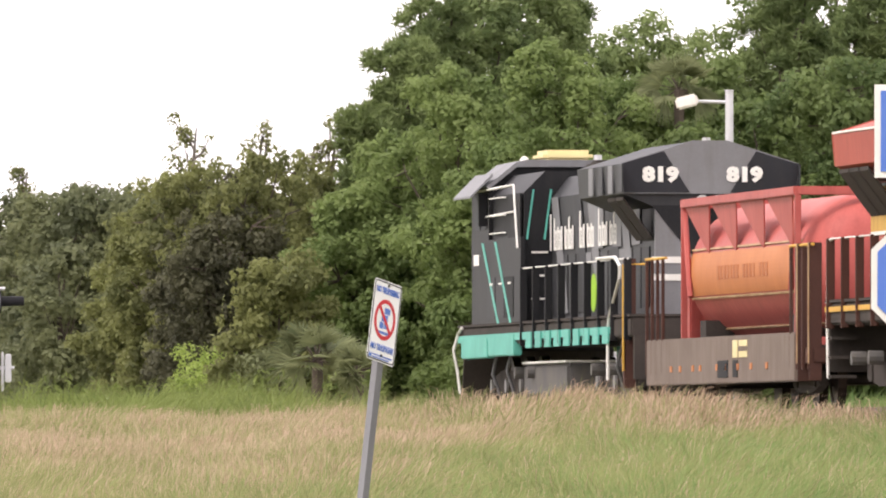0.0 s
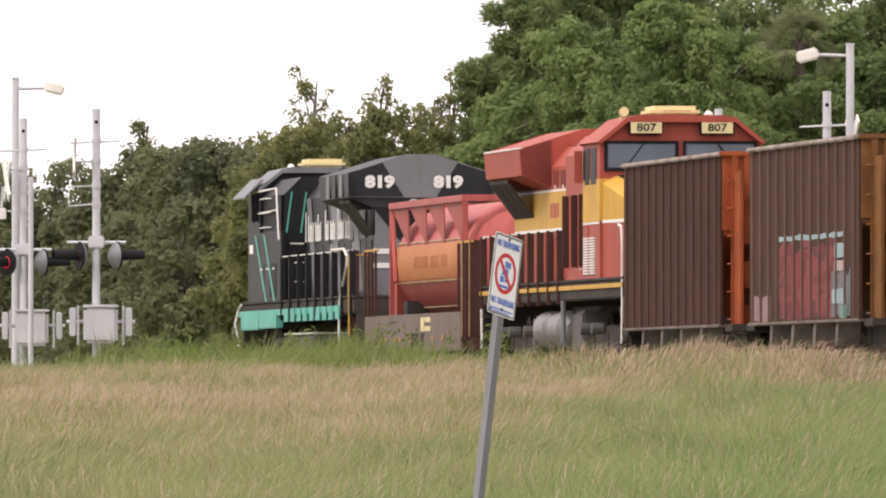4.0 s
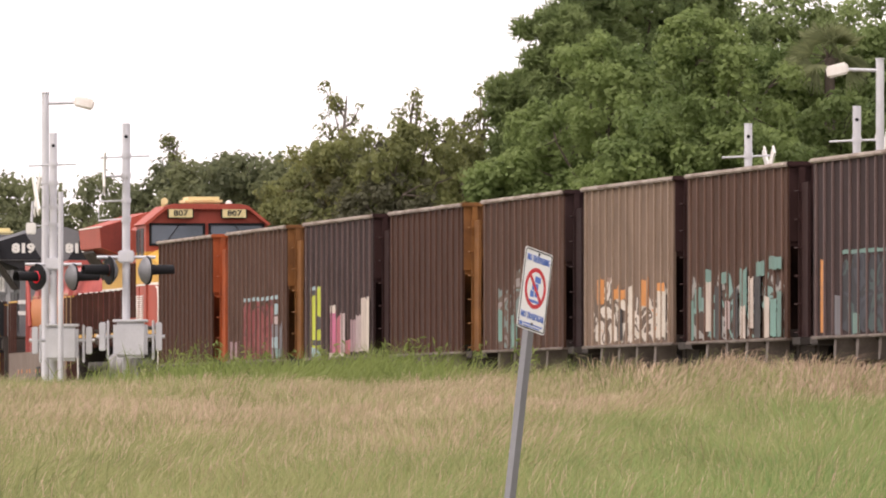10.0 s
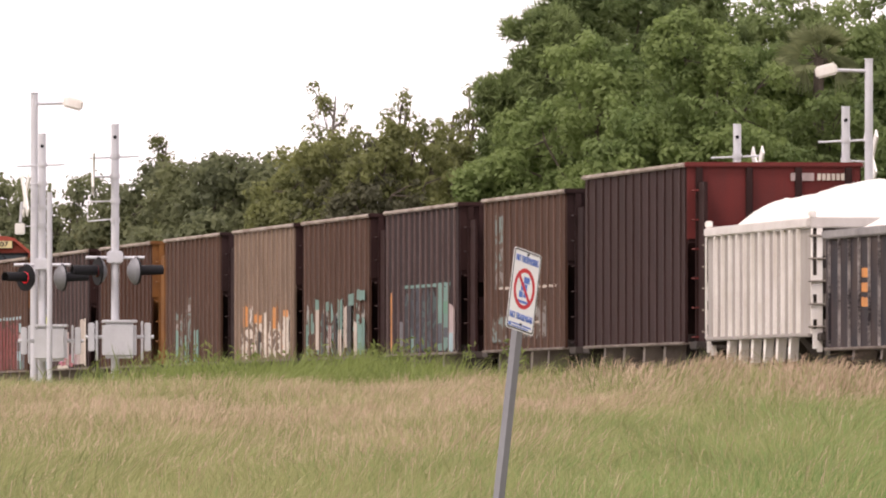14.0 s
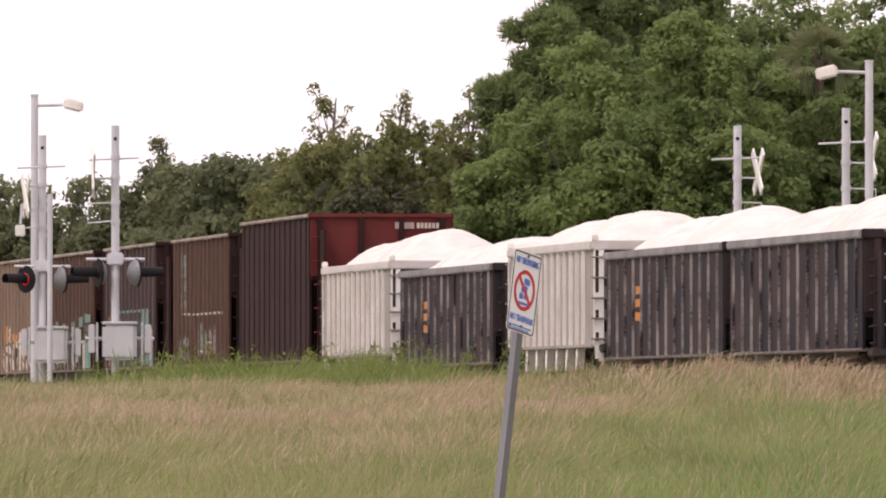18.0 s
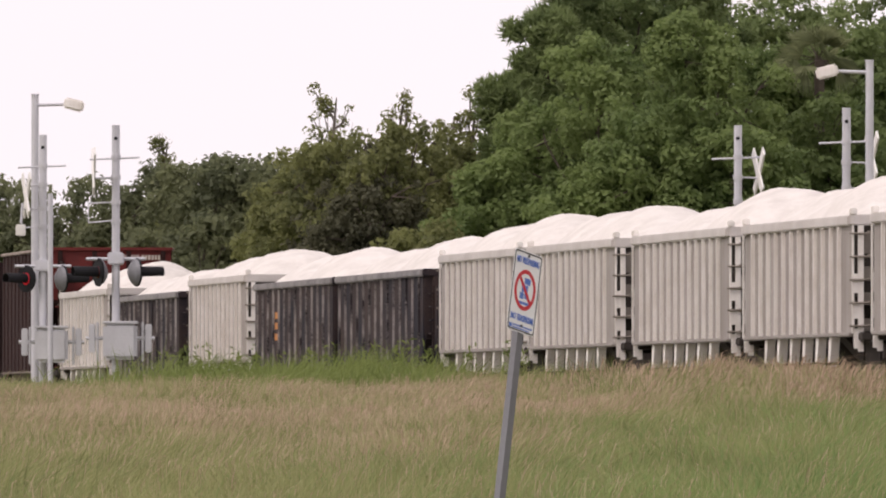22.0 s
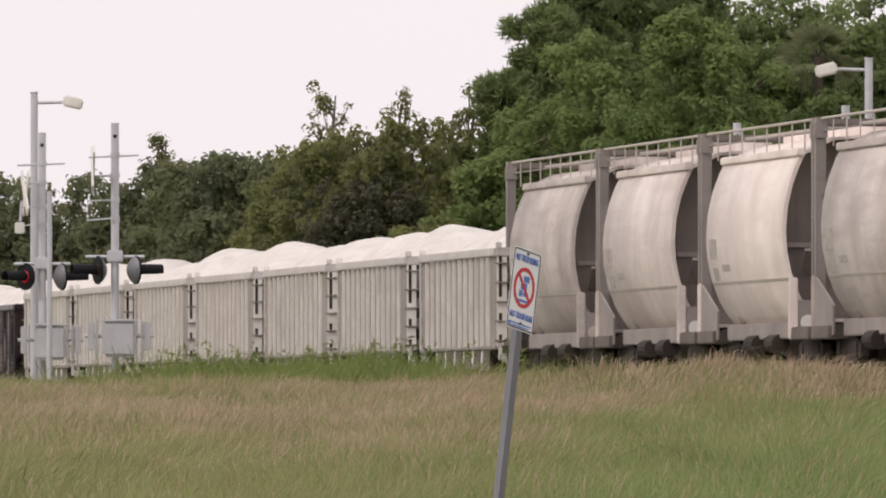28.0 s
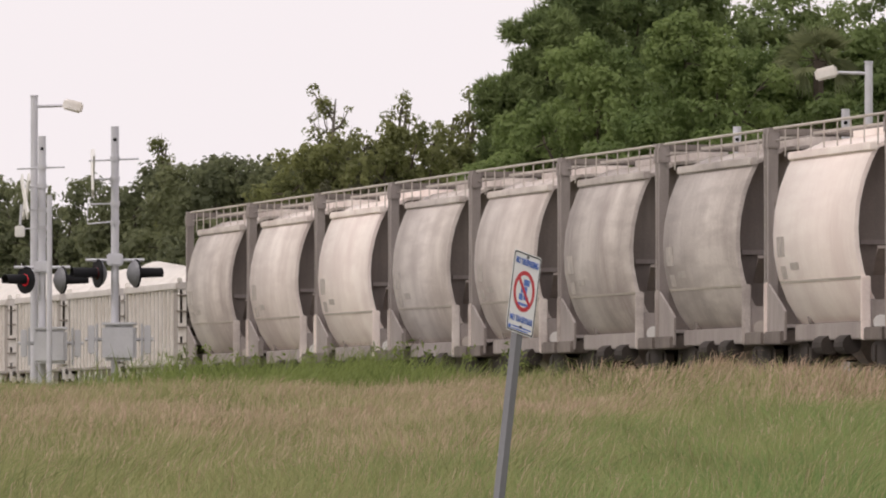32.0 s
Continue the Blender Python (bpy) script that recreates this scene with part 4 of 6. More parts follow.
def dress_locomotives():
    b, r = LOCO_BLACK, LOCO_RED
    for s in (-0.86, 0.6):
        writing("819", 0.33, M_WHITE, pose(s, -10.075, 4.06), b, "white road number", 1.25, "road_number", 0.02)
    part("dark_wedge", prism([(-1.0, 3.54), (1.0, 3.54), (0.0, 2.3)], -10.005, -9.994), M_BLACK, b)
    for s in (-1, 1):
        part("dark_flare_panel", prism([(s * 0.35, 3.76), (s * 1.49, 3.76), (s * 1.54, 4.25), (s * 0.8, 4.47)], -10.07, -10.062), M_SLATE, b)
        for k in range(3):
            part("grey_band", boxes((*sorted((s * 0.93, s * 0.955)), -8.3 + 2.2 * k, -7.3 + 2.2 * k, 2.9, 3.7)), M_GREY, b)
        for y0, y1 in ((7.6, 5.5), (5.9, 3.9)):
            part("teal_stripe", slab([(y0, 3.15), (y0 - 0.24, 3.15), (y1 - 0.24, 1.66), (y1, 1.66)], *sorted((s * 1.515, s * 1.522))), M_TEAL, b)
        part("side_fairing", boxes((*sorted((s * 1.43, s * 1.51)), 2.5, 7.9, 1.67, 3.2)), M_BLACK, b)
        for x0, x1 in ((1.40, 1.50), (1.08, 1.18)):
            part("teal_stripe", prism([(s * (x0 - 0.12), 4.05), (s * (x0 - 0.155), 4.05), (s * (x1 - 0.135), 3.15), (s * (x1 - 0.10), 3.15)], 2.578, 2.592), M_TEAL, b)
        # awning over the cab side windows
        part("sun_awning", loft(bmesh.new(), [[(s * 1.45, y, 4.42), (s * 1.86, y, 4.0), (s * 1.86, y, 3.96), (s * 1.45, y, 4.36)] for y in (6.6, 8.9)]), M_GREY, b)
        part("corner_stanchion", boxes((*sorted((s * 1.32, s * 1.52)), -10.3, -10.1, 0.4, 2.62), bevel=0.01), M_RAILPOST, b)
        handrail(b, [(s * 1.54, -10.3, 0.7), (s * 1.54, -10.3, 2.52), (s * 1.2, -10.6, 2.52)], M_YELLOW, 0.022)
        for k in range(9):
            y = -8.3 + 1.18 * k
            part("sill_bracket", slab([(y - 0.3, 1.47), (y + 0.3, 1.47), (y + 0.42, 1.18), (y - 0.3, 1.18)], *sorted((s * 1.531, s * 1.56))), M_TEAL, b)
        handrail(b, [(s * 1.54, 8.6, 4.1), (s * 1.54, 3.2, 4.14), (s * 1.54, 2.7, 3.0)], M_WHITE, 0.022, "grab_rail")
        handrail(b, [(s * 1.54, 7.4, 3.62), (s * 1.54, 3.2, 3.66)], M_WHITE, 0.016, "grab_rail")
        for k in range(4):
            part("white_dash", boxes((*sorted((s * 1.0, s * (1.3 - 0.08 * (k % 2)))), 2.575, 2.585, 2.9 - 0.42 * k, 2.935 - 0.42 * k)), M_WHITE, b)
        part("small_badge", rod([(s * 1.2, 9.45, 2.0), (s * 1.36, 9.45, 2.0)], 0.2, 16), M_GREY, b)
        part("cab_number_bar", boxes((*sorted((s * 1.505, s * 1.512)), 8.0, 8.7, 2.75, 2.95)), M_WHITE, b)
        part("teal_cab_skirt", boxes((*sorted((s * 1.38, s * 1.54)), 3.2, 6.6, 1.06, 1.46), (*sorted((s * 1.38, s * 1.54)), 6.7, 10.2, 1.04, 1.42), bevel=0.02), M_TEAL, b)
        part("lime_badge", rod([(s * 0.95, -2.8, 2.12), (s * 0.962, -2.8, 2.12)], 0.34, 20), M_LIME, b)
        # company name as plain upright shapes, solid and hollow by turns
        for k in range(18):
            y = 2.6 - 0.46 * k
            if k in (7, 12):
                continue
            tall = 0.66 if k in (0, 8, 13) else 0.42 + 0.16 * (k in (1, 5, 17))
            u = sorted((s * 0.946, s * 0.962))
            strokes = [(*u, y - 0.1, y, 2.94, 2.94 + tall)]
            if k % 3:
                strokes += [(*u, y - 0.34, y - 0.24, 2.94, 3.3), (*u, y - 0.24, y - 0.1, 3.24, 3.3), (*u, y - 0.24, y - 0.1, 2.94, 3.0)]
            part("name_shape", boxes(*strokes), M_WHITE, b)
        # slanted camouflage bands on the hood, and framed dark panes in the cab
        for y, m in ((1.2, M_GREY), (-1.6, M_SLATE), (-3.2, M_GREY), (-5.6, M_SLATE), (-7.0, M_GREY)):
            part("slanted_band", slab([(y, 1.8), (y - 0.8, 1.8), (y + 0.5, 3.9), (y + 1.3, 3.9)], *sorted((s * 0.945, s * 0.949))), m, b)
        for y in (6.9, 7.8):
            part("cab_pane", boxes((*sorted((s * 1.5, s * 1.517)), y, y + 0.7, 3.42, 4.06), bevel=0.006), M_GLASS, b)
        part("cab_rear_panel", boxes((*sorted((s * 1.46, s * 1.49)), 2.7, 4.3, 3.2, 3.98)), M_HOODBLACK, b)
        part("cabinet_door", boxes((*sorted((s * 1.43, s * 1.45)), 4.5, 6.3, 3.25, 3.95), bevel=0.006), M_HOODBLACK, b)
        for z in (3.3, 3.62, 3.94):
            part("grab_iron", rod([(s * 1.5, 4.5, z), (s * 1.56, 4.55, z), (s * 1.56, 6.2, z), (s * 1.5, 6.25, z)], 0.014, 5), M_WHITE, b)
        for y in (3.4, 4.6, 5.8):
            part("fairing_door", boxes((*sorted((s * 1.51, s * 1.52)), y, y + 1.05, 1.75, 2.5), bevel=0.006), M_SLATE if y > 4 else M_HOODBLACK, b)
            part("white_dash", boxes((*sorted((s * 1.52, s * 1.526)), y + 0.3, y + 0.7, 2.36, 2.4)), M_WHITE, b)
        for y, z0, z1 in ((4.05, 2.9, 3.05), (3.7, 2.9, 3.4), (3.3, 3.2, 3.45)):
            part("white_mark", boxes((*sorted((s * 1.43, s * 1.436)), y - 0.3, y, z0, z1)), M_WHITE, b)
        for k in range(4):
            part("stripe_edge", slab([(-10.2 + 1.15 * k, 3.76), (-9.7 + 1.15 * k, 3.76), (-9.7 + 1.15 * k, 4.24), (-10.2 + 1.15 * k, 4.24)], *sorted((s * 1.525, s * 1.552))), M_GREY if k % 2 else M_CHARCOAL, b)
        part("white_step_mark", boxes((*sorted((s * 0.2, s * 1.0)), -10.005, -9.994, 2.25, 2.36), (*sorted((s * 0.2, s * 1.0)), -10.005, -9.994, 2.55, 2.66)), M_WHITE, b)
    for s in (-1, 1):
        part("yellow_band", boxes((*sorted((s * 0.93, s * 0.956)), -9.9, cab_band, 2.72, 3.42)), M_YELLOW, r)
        part("yellow_cabinet_band", boxes((*sorted((s * 1.39, s * 1.412)), 1.02, 3.93, 2.72, 3.38)), M_YELLOW, r)
        part("white_cabinet_line", boxes((*sorted((s * 1.39, s * 1.414)), 1.02, 3.93, 2.67, 2.72)), M_WHITE, r)
        part("white_line", boxes((*sorted((s * 0.93, s * 0.958)), -9.9, cab_band, 2.67, 2.72), (*sorted((s * 0.93, s * 0.958)), -9.9, cab_band, 3.42, 3.46)), M_WHITE, r)
        for k in range(12):
            if k not in (7, 8):
                y = 0.6 - 0.45 * k
                part("name_bar", boxes((*sorted((s * 0.957, s * 0.964)), y - 0.3, y, 2.92, 3.2)), M_RED, r)
        for k in range(14):
            part("louvre", boxes((*sorted((s * 1.5, s * 1.53)), 4.1, 4.75, 1.75 + k * 0.05, 1.78 + k * 0.05), (*sorted((s * 1.5, s * 1.53)), 4.95, 5.6, 1.75 + k * 0.05, 1.78 + k * 0.05)), M_WHITE, r)
        part("white_cab_line", boxes((*sorted((s * 1.509, s * 1.513)), 3.95, 6.18, 2.67, 2.71)), M_WHITE, r)
    # red hood: end plates shaded by colour, vents and small pale marks
    for s in (-1, 1):
        part("flare_end_plate", prism([(s * 0.93, 3.54), (s * 1.49, 3.76), (s * 1.53, 4.24), (s * 0.93, 4.42)], -4.80, -4.785), M_DIMRED, r)
        part("flare_roof_edge", boxes((*sorted((s * 1.44, s * 1.56)), -10.0, -4.8, 4.24, 4.275), bevel=0.01), M_CREAMRIB, r)
        for k in range(5):
            part("hood_vent", boxes((*sorted((s * 0.915, s * 0.935)), -4.4 + 1.0 * k, -3.75 + 1.0 * k, 3.5, 3.82), bevel=0.006), M_DIMRED, r)
            part("lift_lug", boxes((*sorted((s * 0.925, s * 0.945)), -4.2 + 1.15 * k, -4.08 + 1.15 * k, 3.48, 3.54)), M_WHITE, r)
        for k in range(8):
            part("louvre", boxes((*sorted((s * 1.415, s * 1.43)), 2.1, 2.55, 1.85 + k * 0.06, 1.88 + k * 0.06), (*sorted((s * 1.415, s * 1.43)), 2.8, 3.2, 1.85 + k * 0.06, 1.88 + k * 0.06)), M_WHITE, r)
        part("drain_pipe", rod([(s * 1.46, 0.9, 0.5), (s * 1.46, 0.9, 1.3)], 0.05, 8), M_GREY, r)
        for y in (-9.2, -7.6, -5.4, 2.6, 4.2):
            part("brake_cylinder", rod([(s * 1.15, y, 0.75), (s * 1.38, y, 0.75)], 0.11, 10), M_FUELTANK, r)
            part("brake_cylinder", rod([(s * 1.15, y, 0.75), (s * 1.38, y, 0.75)], 0.11, 10), M_FUELTANK, b)
        for y in (-9.0, -6.9, -4.8, 4.8, 6.7, 8.6):
            part("journal_cap", rod([(s * 1.14, y, 0.53), (s * 1.2, y, 0.53)], 0.13, 12), M_DRUM, b)
        for y, z in ((-8.0, 1.0), (5.7, 1.0), (7.6, 0.95)):
            part("sand_hose", rod([(s * 1.2, y, 1.25), (s * 1.28, y + 0.2, z - 0.2), (s * 1.1, y + 0.3, 0.3)], 0.03, 6), M_GREY, b)
    for s in (-1, 1):
        for y in (3.7, 2.6, 1.4):
            part("door_post", boxes((*sorted((s * 1.43, s * 1.55)), y - 0.04, y + 0.04, 1.9, 3.25), bevel=0.01), M_RAILPOST, r)
        part("cab_door", boxes((*sorted((s * 1.49, s * 1.52)), 4.05, 4.7, 1.75, 2.66), bevel=0.008), M_RED, r)
        part("door_window", boxes((*sorted((s * 1.49, s * 1.518)), 4.02, 4.22, 3.5, 4.05), bevel=0.008), M_GLASS, r)


cab_band = 0.98
dress_locomotives()


TANK_Z = 2.28


def fuel_tender():
    """A red cylinder in an open frame on a low grey flat car; y runs ahead, 0 is the tank's middle."""
    t = empty("fuel_tender_car", "grey tender car carrying a red and orange gas tank", "freight car", "cars of the freight train")
    part("car_side", boxes((-1.5, -1.38, -7.4, 8.4, 0.42, 1.2), bevel=0.02), M_TANKGREY, t)
    part("car_side", boxes((1.38, 1.5, -7.4, 8.4, 0.42, 1.2), bevel=0.02), M_TANKGREY, t)
    part("car_floor", boxes((-1.38, 1.38, -7.4, 8.4, 0.85, 1.0)), M_UNDER, t)
    bm = bmesh.new()
    rings = []
    for y, r in [(-6.35, 0.22), (-6.3, 0.65), (-6.1, 0.97), (-5.8, 1.13)] + [(-5.72 + 11.44 * k / 8, 1.17) for k in range(9)] + [(5.8, 1.13), (6.1, 0.97), (6.3, 0.65), (6.35, 0.22)]:
        rings.append([(r * math.cos(a), y, TANK_Z + r * math.sin(a)) for a in (2 * math.pi * k / 40 for k in range(40))])
    loft(bm, rings)
    for f in bm.faces:
        f.smooth = True
    part("tank", bm, M_REDTANK, t, "faded red pressure tank")
    arc = lambda r, a0, a1, n=10: [(-r * math.cos(radians(a0 + (a1 - a0) * k / n)), TANK_Z + r * math.sin(radians(a0 + (a1 - a0) * k / n))) for k in range(n + 1)]
    part("orange_band", prism(arc(1.185, -18, 17) + arc(1.165, 17, -18), -5.7, 5.7), M_ORANGE, t, "faded orange band")
    for a in (-21, 19, -52):
        part("tank_seam", prism(arc(1.20, a, a + 1.6, 2) + arc(1.165, a + 1.6, a, 2), -5.72, 5.72), M_SEAM, t)
    for k in range(16):
        if k not in (7, 12):
            y = 2.6 - 0.34 * k
            part("name_bar", boxes((-1.192, -1.16, y - 0.2, y, 2.16, 2.38)), M_FADED, t)
    for y in (-6.0, 6.0):
        for x in (-1.22, 1.22):
            part("frame_post", boxes((x - 0.05, x + 0.05, y - 0.05, y + 0.05, 1.0, 3.54), bevel=0.012), M_REDTANK, t)
            part("frame_brace", rod([(x, y, 3.45), (x, y - math.copysign(0.7, y), 1.9)], 0.05, 6), M_REDTANK, t)
        for z in (1.0, 3.40):
            part("frame_crossbar", boxes((-1.22, 1.22, y - 0.07, y + 0.07, z, z + 0.14), bevel=0.015), M_REDTANK, t)
    for x in (-1.22, 1.22):
        part("frame_rail", boxes((x - 0.07, x + 0.07, -6.0, 6.0, 3.40, 3.54), bevel=0.015), M_REDTANK, t)
        # sun-side plates that hang from the upper rail
        for k in range(4):
            y = -5.4 + 2.9 * k
            part("frame_plate", loft(bmesh.new(), [[(x, y, 3.40), (x, y + 2.6, 3.40), (x * 0.93, y + 0.5, 2.58)], [(x * 0.98, y, 3.40), (x * 0.98, y + 2.6, 3.40), (x * 0.91, y + 0.5, 2.58)]]), M_REDTANK, t)
        [part("tank_saddle", boxes((*sorted((x * 0.5, x * 0.9)), y - 0.3, y + 0.3, 1.0, 1.5)), M_UNDER, t) for y in (-4.7, 4.7)]
    part("end_platform", boxes((-1.45, 1.45, -8.9, -7.41, 0.7, 0.95), bevel=0.02), M_RAILPOST, t)
    for y0 in (-8.7, 6.7):
        for s in (-1, 1):
            for k in range(4):
                part("stanchion", boxes((*sorted((s * 1.45, s * 1.5)), y0 + 0.6 * k - 0.04, y0 + 0.6 * k + 0.04, 0.6, 2.55), bevel=0.01), M_RAILPOST, t)
            handrail(t, [(s * 1.46, y0 - 0.3, 2.57), (s * 1.46, y0 + 2.0, 2.57)], M_YELLOW, 0.025)
    for s in (-1, 1):
        for y in (-8.85, -7.7):
            part("corner_plate", boxes((*sorted((s * 1.3, s * 1.5)), y - 0.03, y + 0.03, 0.42, 2.6), bevel=0.01), M_RAILPOST, t)
            part("plate_edge", boxes((*sorted((s * 1.505, s * 1.52)), y - 0.03, y + 0.03, 0.7, 2.6)), M_SEAM, t)
    for y in (5.6, 4.6, 3.2, 2.4, 0.6, -0.4, -1.6, -3.0, -4.6):
        part("reflector", boxes((-1.512, -1.5, y - 0.11, y + 0.11, 0.64, 0.74)), M_ORANGE, t)
    part("stencil_panel", boxes((-1.512, -1.5, -1.6, -1.1, 0.84, 1.12), (-1.512, -1.5, -2.6, -1.75, 1.02, 1.12), (-1.512, -1.5, -2.6, -1.75, 0.84, 0.94)), M_CREAM, t)
    part("side_opening", boxes((-1.512, -1.5, -0.6, 0.5, 0.52, 0.8), (-1.512, -1.5, -1.6, -1.1, 0.52, 0.8)), M_HOODBLACK, t)
    truck(t, 7.0), truck(t, -6.2)
    coupler(t, 8.4, 1), coupler(t, -8.9, -1)
    part("valve_cabinet", boxes((-1.1, 1.1, 6.15, 6.7, 1.0, 2.4), bevel=0.03), M_REDTANK, t)
    return t


# ---- the consist: each car with the place of its middle along the track at the start ----
CONSIST = [(LOCO_BLACK, 254.0, 0), (fuel_tender(), 232.9, 0), (LOCO_RED, 211.5, 180)]
BROWN = rust_brown("rust_brown_hopper_paint", (0.060, 0.028, 0.019))
BROWN2 = rust_brown("dull_brown_hopper_paint", (0.073, 0.037, 0.025))
UMBER = rust_brown("dark_umber_hopper_paint", (0.033, 0.018, 0.018))
TANCAR = rust_brown("tan_hopper_paint", (0.19, 0.13, 0.095))
PLUM = rust_brown("dark_plum_hopper_paint", (0.038, 0.018, 0.017))
AMBER = material("rusty_orange_end", (0.36, 0.085, 0.028), (0.20, 0.05, 0.022), 0.7, streak=0.4, streak_colour=(0.20, 0.07, 0.03))
OCHRE = material("ochre_end", (0.24, 0.105, 0.032), (0.13, 0.06, 0.025), 0.7, streak=0.5, streak_colour=(0.13, 0.065, 0.035))
ENDRED = material("dull_red_end", (0.155, 0.03, 0.027), (0.11, 0.024, 0.022), 0.65, streak=0.45, streak_colour=(0.09, 0.03, 0.028))
# ribs coloured paler than their sheets, to draw the highlight along each rib
RIBS = {m: material(m.name + "_rib", c, tuple(q * 0.8 for q in c), 0.75, streak=0.4, streak_colour=tuple(q * 0.5 for q in c)) for m, c in ((BROWN, (0.115, 0.060, 0.043)), (BROWN2, (0.165, 0.1, 0.077)), (UMBER, (0.165, 0.115, 0.108)), (TANCAR, (0.34, 0.25, 0.19)), (PLUM, (0.06, 0.034, 0.032)))}
CHORD = material("dusty_top_chord", (0.46, 0.40, 0.36), (0.22, 0.17, 0.145), 0.8, scale=1.5)
# graffiti, panel by panel between the ribs: paint, from, to along the side, lower and upper edge
TAG_RED = (("mauve", 0.04, 0.20, 0.74, 1.15), ("redtag", 0.28, 0.78, 0.74, 2.08), ("sky", 0.28, 0.86, 2.07, 2.15), ("steel", 0.76, 0.93, 0.74, 1.5), ("redtag", 0.74, 0.82, 1.5, 2.06), ("sky", 0.79, 0.88, 1.74, 1.96), ("blush", 0.79, 0.88, 1.52, 1.68), ("sky", 0.77, 0.87, 0.98, 1.22), ("teal", 0.84, 0.9, 0.74, 0.96))
TAG_PINK = (("sky", 0.085, 0.27, 2.18, 2.28), ("yellow", 0.09, 0.265, 0.82, 2.2), ("black", 0.10, 0.17, 2.1, 2.2), ("black", 0.19, 0.255, 1.34, 1.62), ("black", 0.13, 0.25, 1.0, 1.1), ("sky", 0.10, 0.27, 0.74, 0.95), ("pink", 0.40, 0.475, 0.76, 1.72), ("cream", 0.40, 0.475, 1.68, 1.83), ("rose", 0.48, 0.55, 0.76, 1.58), ("blush", 0.55, 0.62, 0.8, 1.68), ("rose", 0.63, 0.70, 0.76, 1.08), ("mauve", 0.70, 0.78, 0.8, 1.5), ("blush", 0.78, 0.85, 0.8, 1.62), ("pale", 0.855, 0.94, 0.8, 1.93), ("cream", 0.94, 0.97, 0.76, 1.95), ("cream", 0.40, 0.62, 0.72, 0.8))
TAG_TEAL = (("tealtag", 0.05, 0.97, 0.74, 1.78), ("mint", 0.02, 0.07, 0.74, 1.45), ("mint", 0.08, 0.15, 1.3, 1.66), ("pale", 0.18, 0.25, 0.9, 1.8), ("black", 0.29, 0.36, 0.74, 1.7), ("mint", 0.19, 0.27, 1.76, 1.98), ("mint", 0.36, 0.43, 1.72, 1.92), ("blush", 0.40, 0.45, 0.9, 1.4), ("black", 0.48, 0.53, 0.74, 1.6), ("mint", 0.55, 0.62, 1.2, 1.96), ("pale", 0.56, 0.61, 0.74, 1.3), ("pale", 0.64, 0.69, 0.9, 1.8), ("black", 0.70, 0.76, 0.74, 1.85), ("mint", 0.72, 0.8, 1.8, 2.04), ("pale", 0.80, 0.85, 0.74, 1.45), ("teal", 0.86, 0.92, 0.74, 1.4), ("mint", 0.85, 0.97, 1.9, 2.12), ("mint", 0.93, 0.97, 0.74, 1.5))
TAG_NAVY = (("orange", 0.07, 0.10, 0.78, 2.0), ("steel", 0.20, 0.27, 0.72, 1.4), ("navytag", 0.27, 0.71, 0.74, 2.06), ("mint", 0.27, 0.90, 2.06, 2.12), ("mint", 0.37, 0.43, 0.74, 1.06), ("mint", 0.72, 0.89, 0.76, 2.08), ("navy", 0.73, 0.79, 0.9, 1.3), ("green", 0.80, 0.88, 1.5, 1.75), ("navy", 0.82, 0.88, 1.02, 1.22), ("mint", 0.83, 0.88, 0.8, 0.95), ("blush", 0.895, 0.97, 0.74, 1.65), ("sky", 0.895, 0.95, 0.74, 1.1))
TAG_WHITE = (("whitetag", 0.12, 0.94, 0.74, 1.72), ("orange", 0.16, 0.24, 1.5, 1.95), ("orange", 0.34, 0.5, 1.55, 1.75), ("whitetag", 0.27, 0.34, 1.3, 2.0), ("orange", 0.66, 0.74, 1.4, 1.9), ("cream", 0.52, 0.58, 0.9, 1.8), ("black", 0.4, 0.45, 0.8, 1.35), ("cream", 0.84, 0.93, 0.8, 1.7), ("orange", 0.84, 0.92, 1.66, 1.8))
TAG_GREY = (("greytag", 0.18, 0.26, 0.74, 1.95), ("teal", 0.19, 0.26, 0.9, 1.5), ("greytag", 0.27, 0.36, 0.74, 1.8), ("greytag", 0.3, 0.33, 1.2, 1.9), ("teal", 0.37, 0.44, 0.74, 1.4), ("greytag", 0.4, 0.5, 1.2, 2.3), ("teal", 0.54, 0.62, 0.74, 1.5))
TAG_LINES = (("greytag", 0.15, 0.26, 1.9, 3.4), ("pale", 0.18, 0.34, 1.9, 1.94), ("pale", 0.36, 0.9, 1.88, 1.92), ("greytag", 0.46, 0.78, 0.9, 1.6), ("greytag", 0.12, 0.3, 0.85, 1.35), ("pale", 0.5, 0.56, 1.0, 1.04), ("pale", 0.62, 0.7, 1.2, 1.24))
HOPPERS = [
    (201.54, BROWN, AMBER, "rust-brown ribbed hopper with bright orange end", ()),
    (186.04, BROWN2, OCHRE, "brown ribbed hopper with a dull red graffiti block", TAG_RED),
    (170.49, UMBER, PLUM, "dark umber hopper with yellow and pink graffiti", TAG_PINK),
    (154.72, BROWN, OCHRE, "plain rust-brown ribbed hopper with ochre end", ()),
    (139.33, BROWN2, UMBER, "brown ribbed hopper with faint teal and grey graffiti", TAG_GREY),
    (124.40, TANCAR, PLUM, "tan ribbed hopper with white and orange graffiti", TAG_WHITE),
    (110.54, BROWN2, PLUM, "brown ribbed hopper with teal and black graffiti", TAG_TEAL),
    (95.57, UMBER, PLUM, "dark umber hopper with teal-framed navy graffiti", TAG_NAVY),
    (79.53, BROWN2, UMBER, "brown ribbed hopper with scratched white lines", TAG_LINES),
]
